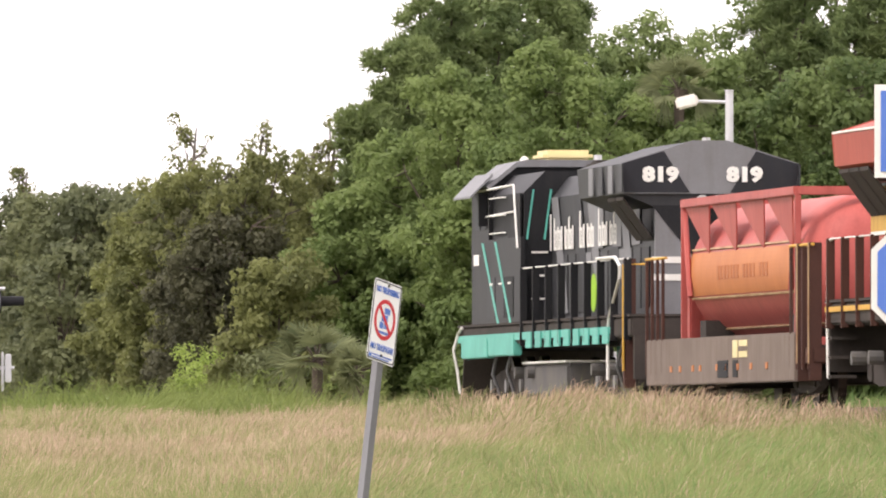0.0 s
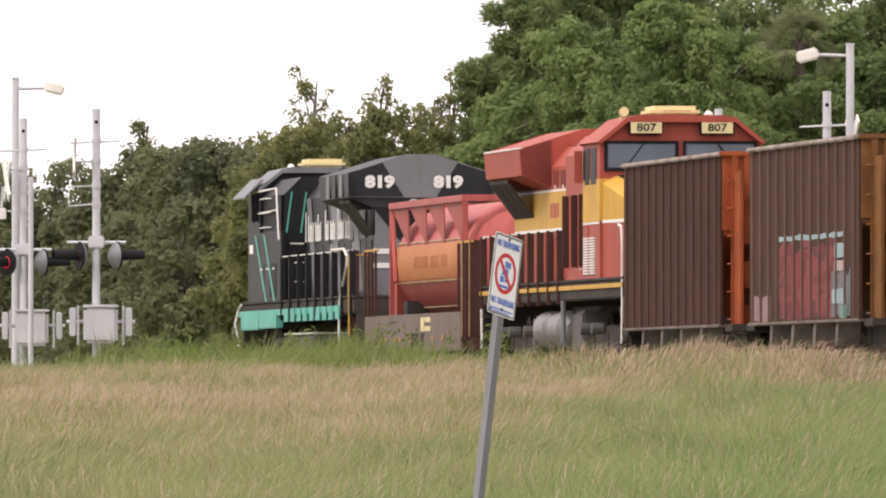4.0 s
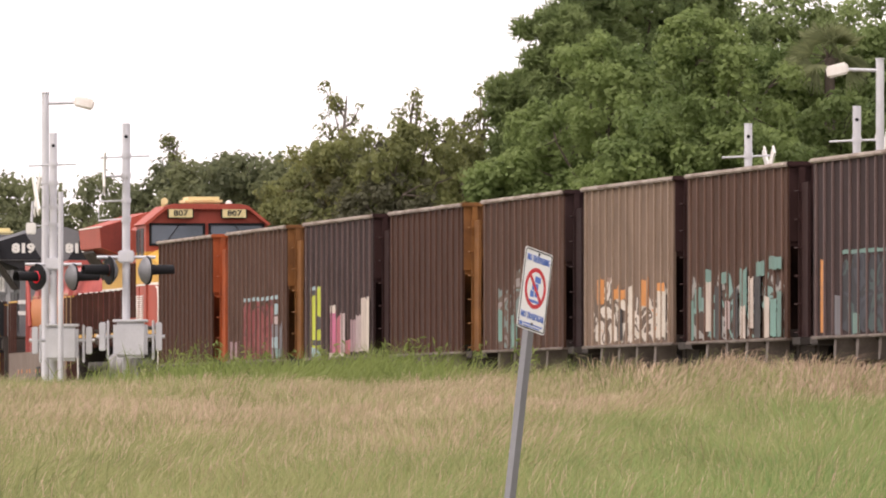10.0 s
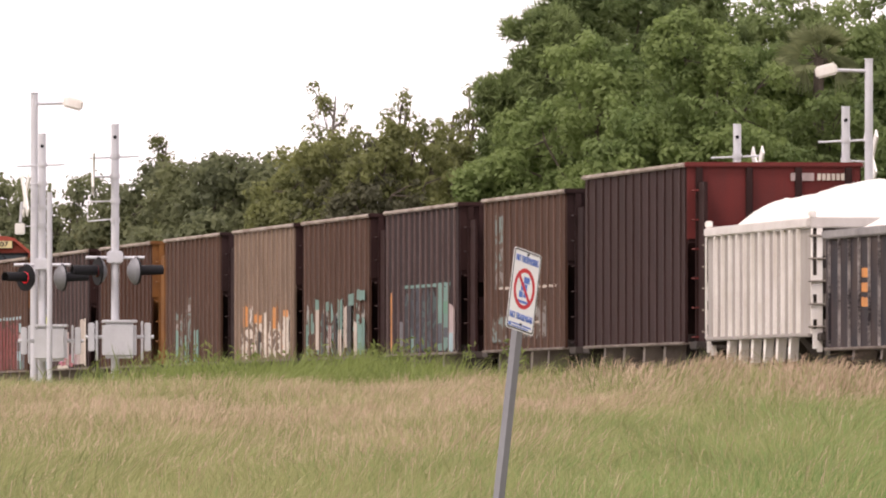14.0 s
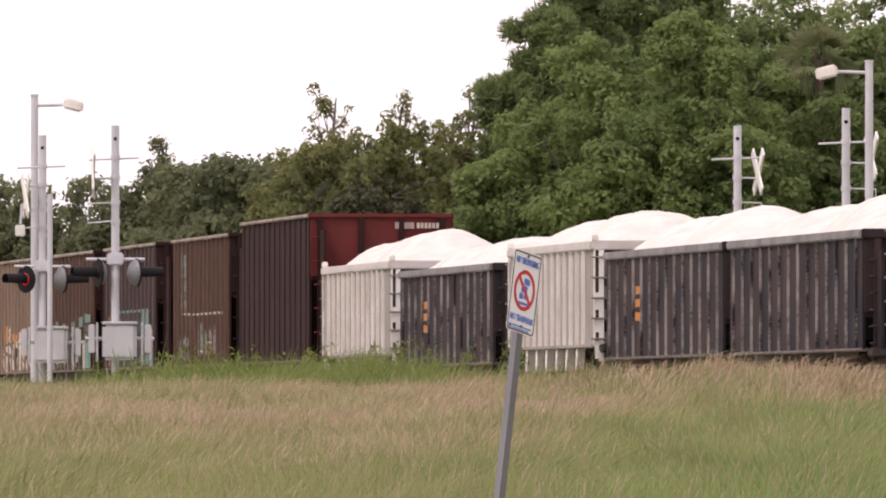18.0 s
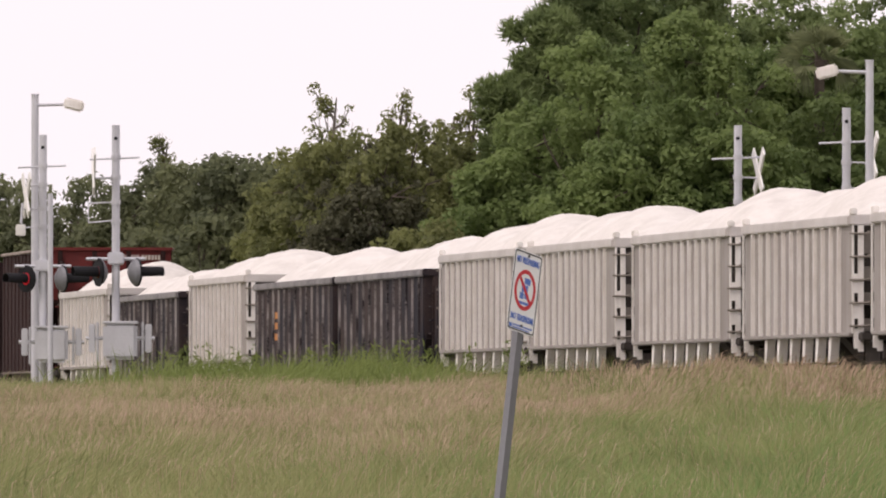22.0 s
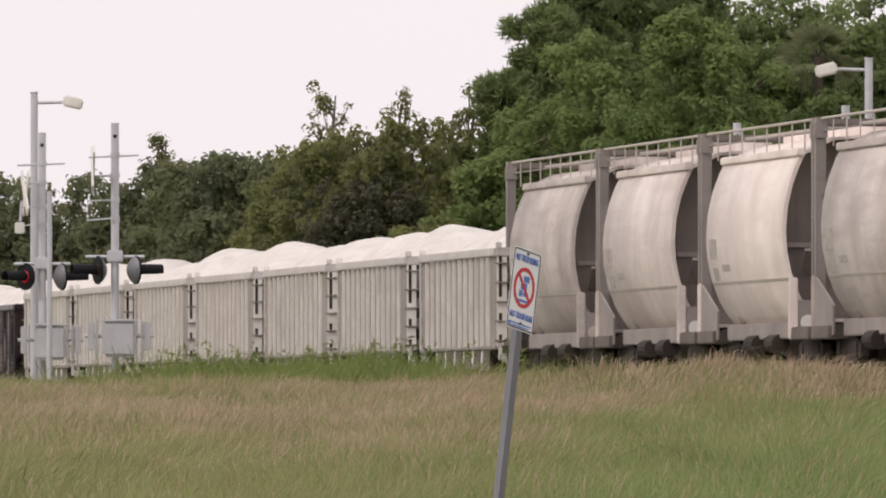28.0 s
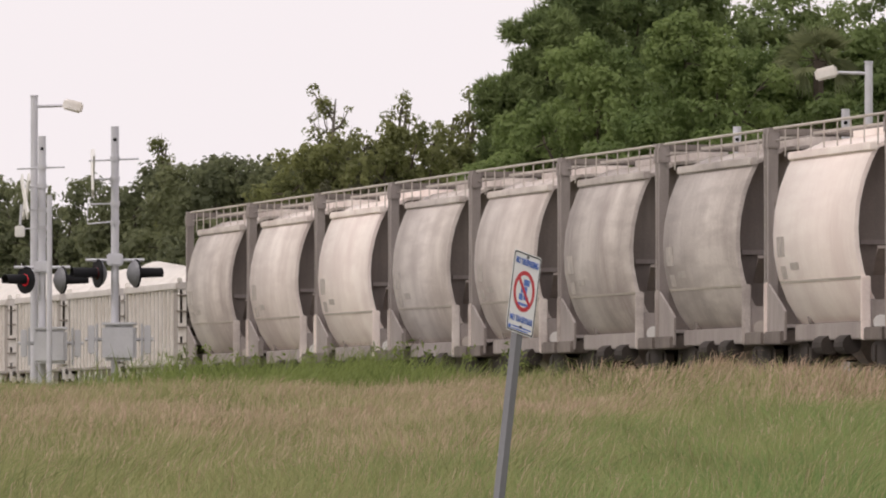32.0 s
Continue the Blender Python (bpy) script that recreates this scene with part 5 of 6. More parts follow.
for k, (s, m, e, label, marks) in enumerate(HOPPERS):
    CONSIST.append((open_hopper(label, 12.75 if k == 2 else 12.05, 3.70, 0.70, (m, RIBS[m], CHORD), 13, marks, None, True, e, k + 3, 0.9, 0.08, 0.017), s - (6.375 if k == 2 else 6.025), 0))
# plum on slope sheet, end posts and corners stands in for shade under the end
tall = open_hopper("tall dark plum hopper with dull red end", 13.2, 3.90, 0.70, (PLUM, RIBS[PLUM], CHORD), 13, (), None, True, ENDRED, 20, 0.9, 0.08, 0.012, 4, None, 0.04, 0.37, PLUM)
part("stencil_panel", boxes((0.3, 0.72, -6.72, -6.70, 3.58, 3.72)), M_SPRAY["blush"], tall)
for k in range(6):
    part("number_bar", boxes((0.78 + 0.085 * k, 0.84 + 0.085 * k, -6.72, -6.70, 3.59, 3.71)), M_SPRAY["cream"], tall)
CONSIST.append((tall, 64.66 - 6.6, 0))
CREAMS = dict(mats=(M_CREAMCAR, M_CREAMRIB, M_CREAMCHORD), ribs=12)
DARKS = dict(mats=(M_DARKCAR, M_DARKRIB, M_DARKCHORD), ribs=13)
LOADS = [(-0.2, 0.3), (-0.12, 0.26), (-0.22, 0.25), (-0.1, 0.3), (-0.18, 0.28)]
YEL = (("orange", 0.26, 0.31, 1.66, 1.8), ("orange", 0.26, 0.31, 1.42, 1.56), ("orange", 0.26, 0.31, 1.18, 1.32))
for k, (s, dark) in enumerate(((48.62, 0), (34.94, 1), (17.44, 0), (3.64, 1), (-12.18, 1), (-30.08, 0), (-43.78, 0), (-58.37, 0), (-72.25, 0), (-86.63, 0), (-100.63, 0), (-115.1, 0))):
    if dark:
        car = open_hopper("worn blue-black hopper heaped with white crushed stone", 14.9, 2.46, 0.50, DARKS["mats"], 14, YEL if k < 4 else (), LOADS[k % 5], True, M_DARKCAR, 30 + k, 0.6, 0.15, 0.024, 4, None, 0.02)
        CONSIST.append((car, s - 7.45, 0))
    else:
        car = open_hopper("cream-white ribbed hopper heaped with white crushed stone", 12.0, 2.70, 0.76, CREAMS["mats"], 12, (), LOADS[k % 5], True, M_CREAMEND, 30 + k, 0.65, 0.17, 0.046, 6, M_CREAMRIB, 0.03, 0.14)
        CONSIST.append((car, s - 6.0, 0))
for k in range(9):
    car = covered_hopper("cement-dusted grey round-sided covered hopper car", 60 + k)
    CONSIST.append((car, -129.1 - 13.38 * k - 4.5, 0))


# ---- crossing signals ----
def hood_mesh():
    """A half-open visor over the lens."""
    bm = bmesh.new()
    rings = []
    for y, cut in ((-0.03, 0.0), (-0.58, 0.25)):
        ring_pts = []
        for r in (0.125, 0.112):
            for k in range(13):
                a = radians(-50 + cut * 60 + (280 - cut * 120) * k / 12)
                ring_pts.append((r * math.cos(a), y, r * math.sin(a))) if r > 0.12 else ring_pts.append((r * math.cos(radians(230 - cut * 60 - (280 - cut * 120) * k / 12)), y, r * math.sin(radians(230 - cut * 60 - (280 - cut * 120) * k / 12))))
        rings.append(ring_pts)
    return loft(bm, rings)


def flasher(parent, x, y, z, way, lit, yaw=90):
    """A round black target with a hooded lamp that faces along the road."""
    m = pose(x, y, z, 0, 0, yaw if way > 0 else yaw + 180)
    bowl = rod([(0, 0.02, 0), (0, 0.08, 0), (0, 0.15, 0), (0, 0.19, 0)], [0.285, 0.25, 0.15, 0.06], 20)
    for name, bm, mat in (("target", rod([(0, -0.02, 0), (0, 0.02, 0)], 0.30, 24), M_HOODBLACK), ("housing", bowl, M_POST), ("hood", hood_mesh(), M_HOODBLACK), ("lens", rod([(0, -0.06, 0.0), (0, -0.025, 0.0)], [0.1, 0.135], 16), M_LAMPRED if lit else M_LAMPDARK)):
        bmesh.ops.transform(bm, matrix=m, verts=bm.verts)
        part(name, bm, mat, parent)


def crossing_mast(x, y, top, box_side, lit, crossbuck_dx, buck_turn=12, with_gate=True):
    g = float(lift(np.array(y)))
    mast = empty("crossing_signal", "aluminium railway crossing signal mast with flashers", "crossing signal", "crossing signals")
    mast.matrix_basis = pose(x, y, g)
    h = top - g
    buck_drop = -0.35 if lit else 0.0
    part("mast_pole", rod([(0, 0, 0), (0, 0, h)], 0.085, 14), M_ALU, mast)
    part("service_hole", rod([(0.0, -0.09, h - 0.28), (0.0, -0.075, h - 0.28)], 0.04, 10), M_HOODBLACK, mast)
    for q in (0.68, 1.1, 1.62, 2.02):
        part("pole_clamp", rod([(0, 0, h - q - 0.05), (0, 0, h - q + 0.05)], 0.105, 12), M_GALV, mast)
    part("base_casting", rod([(0, 0, 0), (0, 0, 0.12), (0, 0, 0.45)], [0.24, 0.22, 0.1], 14), M_ALU, mast)
    part("cross_rod", rod([(-0.55, 0.1, h - 0.72), (0.5, -0.1, h - 0.68)], 0.022, 6), M_ALU, mast)
    part("bracket", rod([(0, 0, h - 1.1), (crossbuck_dx, 0.0, h - 1.12)], 0.02, 6), M_ALU, mast)
    part("sign_frame", rod([(0, 0, h - 1.62), (crossbuck_dx * 1.2, 0, h - 1.64), (crossbuck_dx * 1.2, 0, h - 2.05), (0, 0, h - 2.0)], 0.018, 6), M_ALU, mast)
    for a in (-45, 45):
        bm = boxes((-0.02, 0.02, -0.115, 0.115, -0.61, 0.61), bevel=0.008)
        bmesh.ops.transform(bm, matrix=pose(crossbuck_dx, 0.02 * (a > 0), h - 0.98 + buck_drop, 0, 0, buck_turn) @ pose(0.03 * (a > 0), 0, 0, a, 0, 0), verts=bm.verts)
        part("crossbuck_blade", bm, M_WHITE, mast)
    if lit:
        part("sign_stem", rod([(crossbuck_dx - 0.07, 0, h - 1.5), (crossbuck_dx - 0.1, 0, h - 1.95)], 0.03, 6), M_ALU, mast)
        part("sign_box", boxes((crossbuck_dx - 0.22, crossbuck_dx + 0.0, -0.06, 0.06, h - 2.22, h - 1.97), bevel=0.02), M_WHITE, mast)
    z = 5.46 - g - 0.55
    part("flasher_arm", rod([(-0.62, 0.0, z + 0.28), (0.62, 0.0, z + 0.28)], 0.035, 8), M_ALU, mast)
    part("junction_box", boxes((-0.17, 0.17, -0.15, 0.15, z + 0.16, z + 0.42), bevel=0.03), M_ALU, mast)
    flasher(mast, -0.36, -0.05, z, -1, lit, 112 if not lit else 130)
    flasher(mast, 0.44, -0.05, z, 1, False, 112)
    if with_gate:
        u = box_side
        part("gate_mechanism", boxes((u - 0.36, u + 0.36, -0.55, -0.15, 0.95, 1.72), bevel=0.07), M_GALV, mast, "pale grey gate drive box")
        part("gate_lid", boxes((u - 0.38, u + 0.38, -0.57, -0.13, 1.70, 1.76), bevel=0.02), M_GALV, mast)
        for s in (-1, 1):
            part("gate_arm_support", boxes((*sorted((u + s * 0.45, u + s * 0.50)), -0.45, -0.2, 0.9, 1.75), (*sorted((u + s * 0.52, u + s * 0.66)), -0.4, -0.24, 1.1, 1.7), bevel=0.02), M_GALV, mast)
            part("pivot_shaft", rod([(u + s * 0.34, -0.33, 1.4), (u + s * 0.72, -0.33, 1.4)], 0.04, 8), M_GALV, mast)
    return mast


def lamp_post(x, y, top, way, reach):
    g = float(lift(np.array(y)))
    lamp = empty("street_lamp", "galvanised pole with a short arm and boxy floodlight", "street lamp", "crossing lamps")
    lamp.matrix_basis = pose(x, y, g)
    h = top - g
    part("pole", rod([(0, 0, 0), (0, 0, h)], [0.09, 0.08], 14), M_ALU, lamp)
    part("arm", rod([(0, 0, h - 0.22), (way * reach * 0.75, 0, h - 0.2)], 0.035, 8), M_ALU, lamp)
    bm = boxes((-0.22, 0.22, -0.18, 0.18, -0.11, 0.13), bevel=0.04)
    bmesh.ops.transform(bm, matrix=pose(way * reach, 0, h - 0.22, 0, way * 14, 0), verts=bm.verts)
    part("lamp_head", bm, M_CREAMRIB, lamp)
    part("pole_cap", rod([(0, 0, h), (0, 0, h + 0.03)], 0.095, 12), M_ALU, lamp)
    part("lower_arm", rod([(0, 0, h * 0.55), (way * 0.4, 0, h * 0.55)], 0.025, 6), M_ALU, lamp)
    return lamp


def place(px, py, y):
    """A point of the far scene by its bearing at the distance y."""
    return (px - 784) / FOCAL * y, EYE.z + (760 - py) / FOCAL * y


def mast_at(px, py, y, *args):
    x, z = place(px, py, y)
    return crossing_mast(x, y, z, *args)


mast_at(205, 221, 297, 0.1, False, -0.48, 3)
mast_at(76, 238, 310, 0.2, True, -0.38, 11)
mast_at(1306, 221, 299, 0.1, False, 0.42)
mast_at(1498, 190, 285, 0.1, False, 0.5)
for px, py, y, way in ((62, 168, 311, 1), (1539, 108, 282, -1)):
    x, z = place(px, py, y)
    lamp_post(x, y, z, way, 0.85)
x, z = place(89, 342, 306)
gp = tagged(part("steel_post", rod([(x, 306, 2.1), (x, 306, z)], 0.06, 12), M_ALU), "plain pale aluminium post beside the crossing signal", "post")


# ---- roadside signs ----
def warning_sign():
    y = 79.0
    sign = empty("warning_sign", "white no-trespassing sign in two languages on a leaning post", "sign")
    up = Vector((16.5, 20, 143)).normalized()
    right = Vector((50, 84, -17.5))
    right = (right - up * right.dot(up)).normalized()
    out = right.cross(up)
    x, z = place(928, 517, y)
    m = Matrix((right, -out, up)).transposed().to_4x4()
    m.translation = (x, y, z)
    sign.matrix_basis = m
    w, h = 0.152, 0.229

    def plate(name, x0, x1, z0, z1, d, mat, r=0.02, parent=sign):
        pts = []
        for cx, cz, a in ((x1 - r, z1 - r, 0), (x0 + r, z1 - r, 90), (x0 + r, z0 + r, 180), (x1 - r, z0 + r, 270)):
            pts += [(cx + r * math.cos(radians(a + q)), cz + r * math.sin(radians(a + q))) for q in (0, 30, 60, 90)]
        return part(name, prism(pts, d - 0.0015, d), mat, parent)

    panel = plate("panel", -w, w, -h, h, 0.0, M_SIGNWHITE)
    part("black_border", prism_ring(w - 0.006, h - 0.006, 0.007, 0.016), M_SIGNBLACK, panel)
    bm = bmesh.new()
    ring(bm, 0.092, 0.115, 0.012)
    part("red_ring", bm, M_SIGNRED, panel)
    bm = boxes((-0.1, 0.1, -0.0036, -0.0022, -0.011, 0.011))
    bmesh.ops.transform(bm, matrix=pose(0, 0, 0.012, 0, 45, 0), verts=bm.verts)
    part("red_slash", bm, M_SIGNRED, panel)
    part("blue_pictogram", boxes((-0.012, 0.05, -0.003, -0.0016, 0.045, 0.08), (-0.035, 0.03, -0.003, -0.0016, 0.0, 0.04), (-0.05, -0.01, -0.003, -0.0016, -0.04, -0.005), (0.0, 0.045, -0.003, -0.0016, -0.035, -0.01), (-0.055, 0.055, -0.003, -0.0016, -0.07, -0.055)), M_SIGNBLUE, panel)
    writing("NO TRESPASSING", 0.052, M_SIGNBLUE, pose(0, -0.002, 0.172), panel, "blue capitals", 0.6)
    writing("NO TRASPASAR", 0.052, M_SIGNBLUE, pose(0, -0.002, -0.150), panel, "blue capitals", 0.68)
    part("small_print_bar", boxes((-0.09, 0.12, -0.003, -0.0016, -0.198, -0.190), (-0.09, 0.09, -0.003, -0.0016, -0.212, -0.205), (-0.13, -0.10, -0.003, -0.0016, -0.212, -0.19)), M_SIGNBLUE, panel)
    # U-channel post
    bm = boxes((-0.014, 0.034, 0.004, 0.010, -1.55, 0.42), (-0.022, -0.014, 0.004, 0.04, -1.55, 0.42), (0.034, 0.042, 0.004, 0.04, -1.55, 0.42))
    bmesh.ops.transform(bm, matrix=pose(0.006, 0, -0.23, 0, -0.5, 0), verts=bm.verts)
    part("post", bm, M_POST, sign, "grey steel channel post")
    for q in (0.205, -0.19):
        part("bolt", rod([(0, -0.008, q), (0, 0.02, q)], 0.008, 8), M_SIGNBLACK, sign)


def ring(bm, r0, r1, z):
    n = 40
    v = [[bm.verts.new((r * math.cos(2 * math.pi * k / n), d, z + r * math.sin(2 * math.pi * k / n))) for k in range(n)] for r, d in ((r0, -0.0016), (r0, -0.0032), (r1, -0.0032), (r1, -0.0016))]
    for a, b in zip(v, v[1:] + v[:1]):
        for k in range(n):
            bm.faces.new((a[k], a[(k + 1) % n], b[(k + 1) % n], b[k]))


def prism_ring(w, h, t, r):
    bm = bmesh.new()
    loops = []
    for q, d in ((0, -0.0016), (0, -0.0032), (t, -0.0032), (t, -0.0016)):
        pts = []
        rr = r - q * 0.5
        for cx, cz, a in ((w - q - rr, h - q - rr, 0), (-w + q + rr, h - q - rr, 90), (-w + q + rr, -h + q + rr, 180), (w - q - rr, -h + q + rr, 270)):
            pts += [bm.verts.new((cx + rr * math.cos(radians(a + j)), d, cz + rr * math.sin(radians(a + j)))) for j in (0, 30, 60, 90)]
        loops.append(pts)
    for a, b in zip(loops, loops[1:] + loops[:1]):
        for k in range(16):
            bm.faces.new((a[k], a[(k + 1) % 16], b[(k + 1) % 16], b[k]))
    return bm


warning_sign()


def route_sign():
    y = 46.0
    sign = empty("road_sign", "blue road sign assembly with pale border on a steel post", "sign")
    x, z = place(1796, 96, y)
    sign.matrix_basis = pose(x, y, z)
    q = y / FOCAL
    part("upper_plate", boxes((0, 0.46, -0.004, 0, -165 * q, 0), bevel=0.0), M_WHITE, sign)
    part("upper_field", boxes((0.02, 0.44, -0.008, -0.005, -165 * q + 0.02, -0.02)), M_SIGNBLUE, sign)
    c = -225 * q - 0.22
    prof = lambda r: [(0.22 + r * math.cos(2 * math.pi * k / 8 + 0.39), c + r * math.sin(2 * math.pi * k / 8 + 0.39)) for k in range(8)]
    part("lower_plate", prism(prof(0.25), -0.004, 0), M_WHITE, sign)
    part("lower_field", prism(prof(0.228), -0.008, -0.005), M_SIGNBLUE, sign)
    g = float(lift(np.array(y)))
    part("post", boxes((0.2, 0.26, 0.002, 0.04, g - z, 0.05)), M_POST, sign)


route_sign()


# ---- trees ----
rs = np.random.RandomState(7)


def leaves(centres, size, aspect, outward, mat, name, parent, label="", droop=0.0):
    """One mesh of small pointed leaves, one at each centre."""
    n = len(centres)
    if aspect > 0.2:
        nm = outward * 0.9 + rs.normal(size=(n, 3)) * 0.42 + [0, 0, 0.25]
        nm /= np.linalg.norm(nm, axis=1)[:, None]
        d = np.cross(nm, rs.normal(size=(n, 3)))
        d[:, 2] -= droop
    else:
        d = rs.normal(size=(n, 3)) * 0.5 + outward * 0.8
        d[:, 2] -= droop
    d /= np.linalg.norm(d, axis=1)[:, None]
    u = np.cross(d, nm if aspect > 0.2 else rs.normal(size=(n, 3)))
    u /= np.linalg.norm(u, axis=1)[:, None] + 1e-9
    L = (size * rs.uniform(0.6, 1.3, n))[:, None]
    a, b = centres - d * L * 0.5, centres + d * L * 0.5
    w = u * L * aspect * 0.5
    bend = np.cross(u, d) * L * 0.12
    v = np.stack([a, centres - w + bend, b, centres + w + bend], 1).reshape(-1, 3)
    i = np.arange(n)[:, None] * 4
    tris = np.concatenate([i + [0, 1, 2], i + [0, 2, 3]], 1).reshape(-1, 3)
    ob = new(name, raw_mesh(name, v, tris, mat))
    ob.parent = parent
    return tagged(ob, label)


def crown_points(lobes, per, tight=0.3):
    """Points in the outer shells of many small lobes, with the outward ways."""
    c, o = [], []
    for x, y, z, r in lobes:
        n = int(per * r * r * (1.0 if y < 0.4 else 0.4))
        d = rs.normal(size=(n, 3))
        d /= np.linalg.norm(d, axis=1)[:, None]
        rad = r * (1 - tight * rs.uniform(0, 1, n) ** 2)[:, None] * (1 + 0.14 * rs.normal(size=(n, 1)))
        c.append(np.array([x, y, z]) + d * rad * [1, 1, 0.8])
        o.append(d)
    return np.concatenate(c), np.concatenate(o)


def tree(px, y, top_py, width_px, mat, label, name="tree", per=1120, lobe=0.32, mass=1.2, n=14, size=0.145, aspect=0.6, low=0.12, shape=0.75, droop=0.1, flat=0.7, tight=0.5, crest=0.12):
    """A trunk with limbs and a crown of billows, each set with many small leafy lobes."""
    x, top = place(px, top_py, y)
    base = 2.05
    h, w = top - base, width_px / FOCAL * y
    t = empty(name, label, "tree", "trees behind the railway")
    t.matrix_basis = pose(x, y, base)
    lobes = []
    bm = tube(bmesh.new(), [(0, 0, 0), (0.15, 0, h * 0.3), (-0.1, 0.1, h * 0.6), (0.05, 0, h * 0.85)], [0.03 * h, 0.024 * h, 0.014 * h, 0.004 * h], 9)
    for k in range(n):
        f = low + (1 - low) * (k + 0.5) / n
        g = (f - low) / (1 - low)
        prof = max(crest, 1 - abs(2 * g ** (1 / shape) - 0.9) ** 2.6) ** 0.5 if shape < 0.85 else math.sin(math.pi * min(1.0, max(0.03, (1 - f) ** shape * 0.93 + 0.05))) ** 0.6
        big = mass * rs.uniform(0.65, 1.25) * (1.15 - 0.35 * g)
        a = k * 2.39996 + rs.uniform(-0.5, 0.5)
        rad = max(0.1, w * 0.5 * prof - big * 0.55) * math.sqrt(rs.uniform(0.12, 1.05))
        zz = max(0.5, f * h - big * 0.75)
        p = (rad * math.cos(a), rad * flat * math.sin(a), zz)
        tube(bm, [(0, 0, max(0.4, zz * 0.55)), (p[0] * 0.5, p[1] * 0.5, zz * 0.82), p], [0.008 * h, 0.005 * h, 0.002 * h], 5)
        for j in range(max(5, int(1.6 * (big / lobe) ** 2))):
            d = rs.normal(size=3)
            d /= np.linalg.norm(d)
            if d[2] < -0.55 or (d[1] > 0.45 and d[2] < 0.5):
                continue
            q = big * rs.uniform(0.72, 1.06)
            lobes.append((p[0] + d[0] * q, p[1] + d[1] * q * 0.85, max(0.3, zz + d[2] * q * 0.75), lobe * rs.uniform(0.6, 1.4)))
            if j % 5 == 0:
                tube(bm, [p, lobes[-1][:3]], [0.03, 0.01], 4)
    part("trunk", bm, M_BARK, t)
    c, o = crown_points(lobes, per, tight)
    leaves(c, size, aspect, o, mat, "crown", t, droop=droop)
    return t


def pine(px, y, top_py, width_px, label, n=44):
    """Brushes of long needles at the ends of many branchlets."""
    return tree(px, y, top_py, width_px, M_PINE, label, "pine_tree", 1500, 0.25, 0.85, n, 0.3, 0.14, 0.2, 0.9, -0.25, tight=0.75)


OAK_L = "broad leafy green oak tree behind the railway"
PINE_L = "tall dark green pine tree behind the railway"
# tall group
for px, y, top, w in ((968, 346, 15, 130), (1030, 350, -90, 200), (1240, 366, -95, 200), (905, 345, 112, 90), (1640, 352, -110, 260), (1800, 350, -90, 220)):
    pine(px, y, top, w, PINE_L)
for px, y, top, w, n in ((1090, 353, -120, 250, 22), (1190, 355, -135, 260, 22), (1025, 351, 0, 190, 16), (1375, 371, -38, 210, 14), (1470, 374, -2, 230, 16), (1600, 356, -120, 240, 16), (1720, 355, -130, 240, 16)):
    tree(px, y, top, w, M_PINE, "tall dense green tree behind the railway", "tree", 700, 0.36, 1.2, int(n * 1.9), 0.2, 0.45)
for px, y, top, w, n in ((1060, 334, 62, 330, 20), (1230, 331, 28, 420, 26), (1370, 335, 80, 300, 20), (975, 336, 170, 240, 16), (880, 334, 275, 250, 16), (1130, 329, 210, 330, 20), (1310, 329, 200, 330, 20)):
    tree(px, y, top, w, M_OAK, OAK_L, "oak_tree", n=int(n * 1.7))
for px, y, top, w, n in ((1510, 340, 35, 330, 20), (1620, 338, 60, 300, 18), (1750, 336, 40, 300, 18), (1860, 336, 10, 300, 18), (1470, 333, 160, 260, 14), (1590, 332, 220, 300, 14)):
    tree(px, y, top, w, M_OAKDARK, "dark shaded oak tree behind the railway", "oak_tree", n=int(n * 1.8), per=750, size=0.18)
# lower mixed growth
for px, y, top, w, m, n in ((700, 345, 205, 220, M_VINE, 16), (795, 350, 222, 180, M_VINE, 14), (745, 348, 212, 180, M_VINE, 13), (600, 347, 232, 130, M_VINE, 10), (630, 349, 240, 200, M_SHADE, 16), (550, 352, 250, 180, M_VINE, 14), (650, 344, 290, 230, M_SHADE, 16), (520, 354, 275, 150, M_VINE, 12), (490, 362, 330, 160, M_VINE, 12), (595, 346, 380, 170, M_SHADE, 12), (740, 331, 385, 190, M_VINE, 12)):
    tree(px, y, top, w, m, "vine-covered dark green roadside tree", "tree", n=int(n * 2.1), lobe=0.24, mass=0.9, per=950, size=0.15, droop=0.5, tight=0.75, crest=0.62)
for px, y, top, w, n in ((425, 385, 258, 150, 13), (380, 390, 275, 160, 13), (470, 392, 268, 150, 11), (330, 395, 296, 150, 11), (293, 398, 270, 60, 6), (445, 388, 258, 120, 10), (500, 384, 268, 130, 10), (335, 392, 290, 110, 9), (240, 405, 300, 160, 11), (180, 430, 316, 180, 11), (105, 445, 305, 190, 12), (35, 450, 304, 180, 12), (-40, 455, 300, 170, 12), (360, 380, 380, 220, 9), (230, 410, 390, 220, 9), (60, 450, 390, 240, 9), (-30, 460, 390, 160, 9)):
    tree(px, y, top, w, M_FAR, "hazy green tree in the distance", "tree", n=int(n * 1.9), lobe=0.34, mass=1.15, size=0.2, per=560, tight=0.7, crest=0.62)


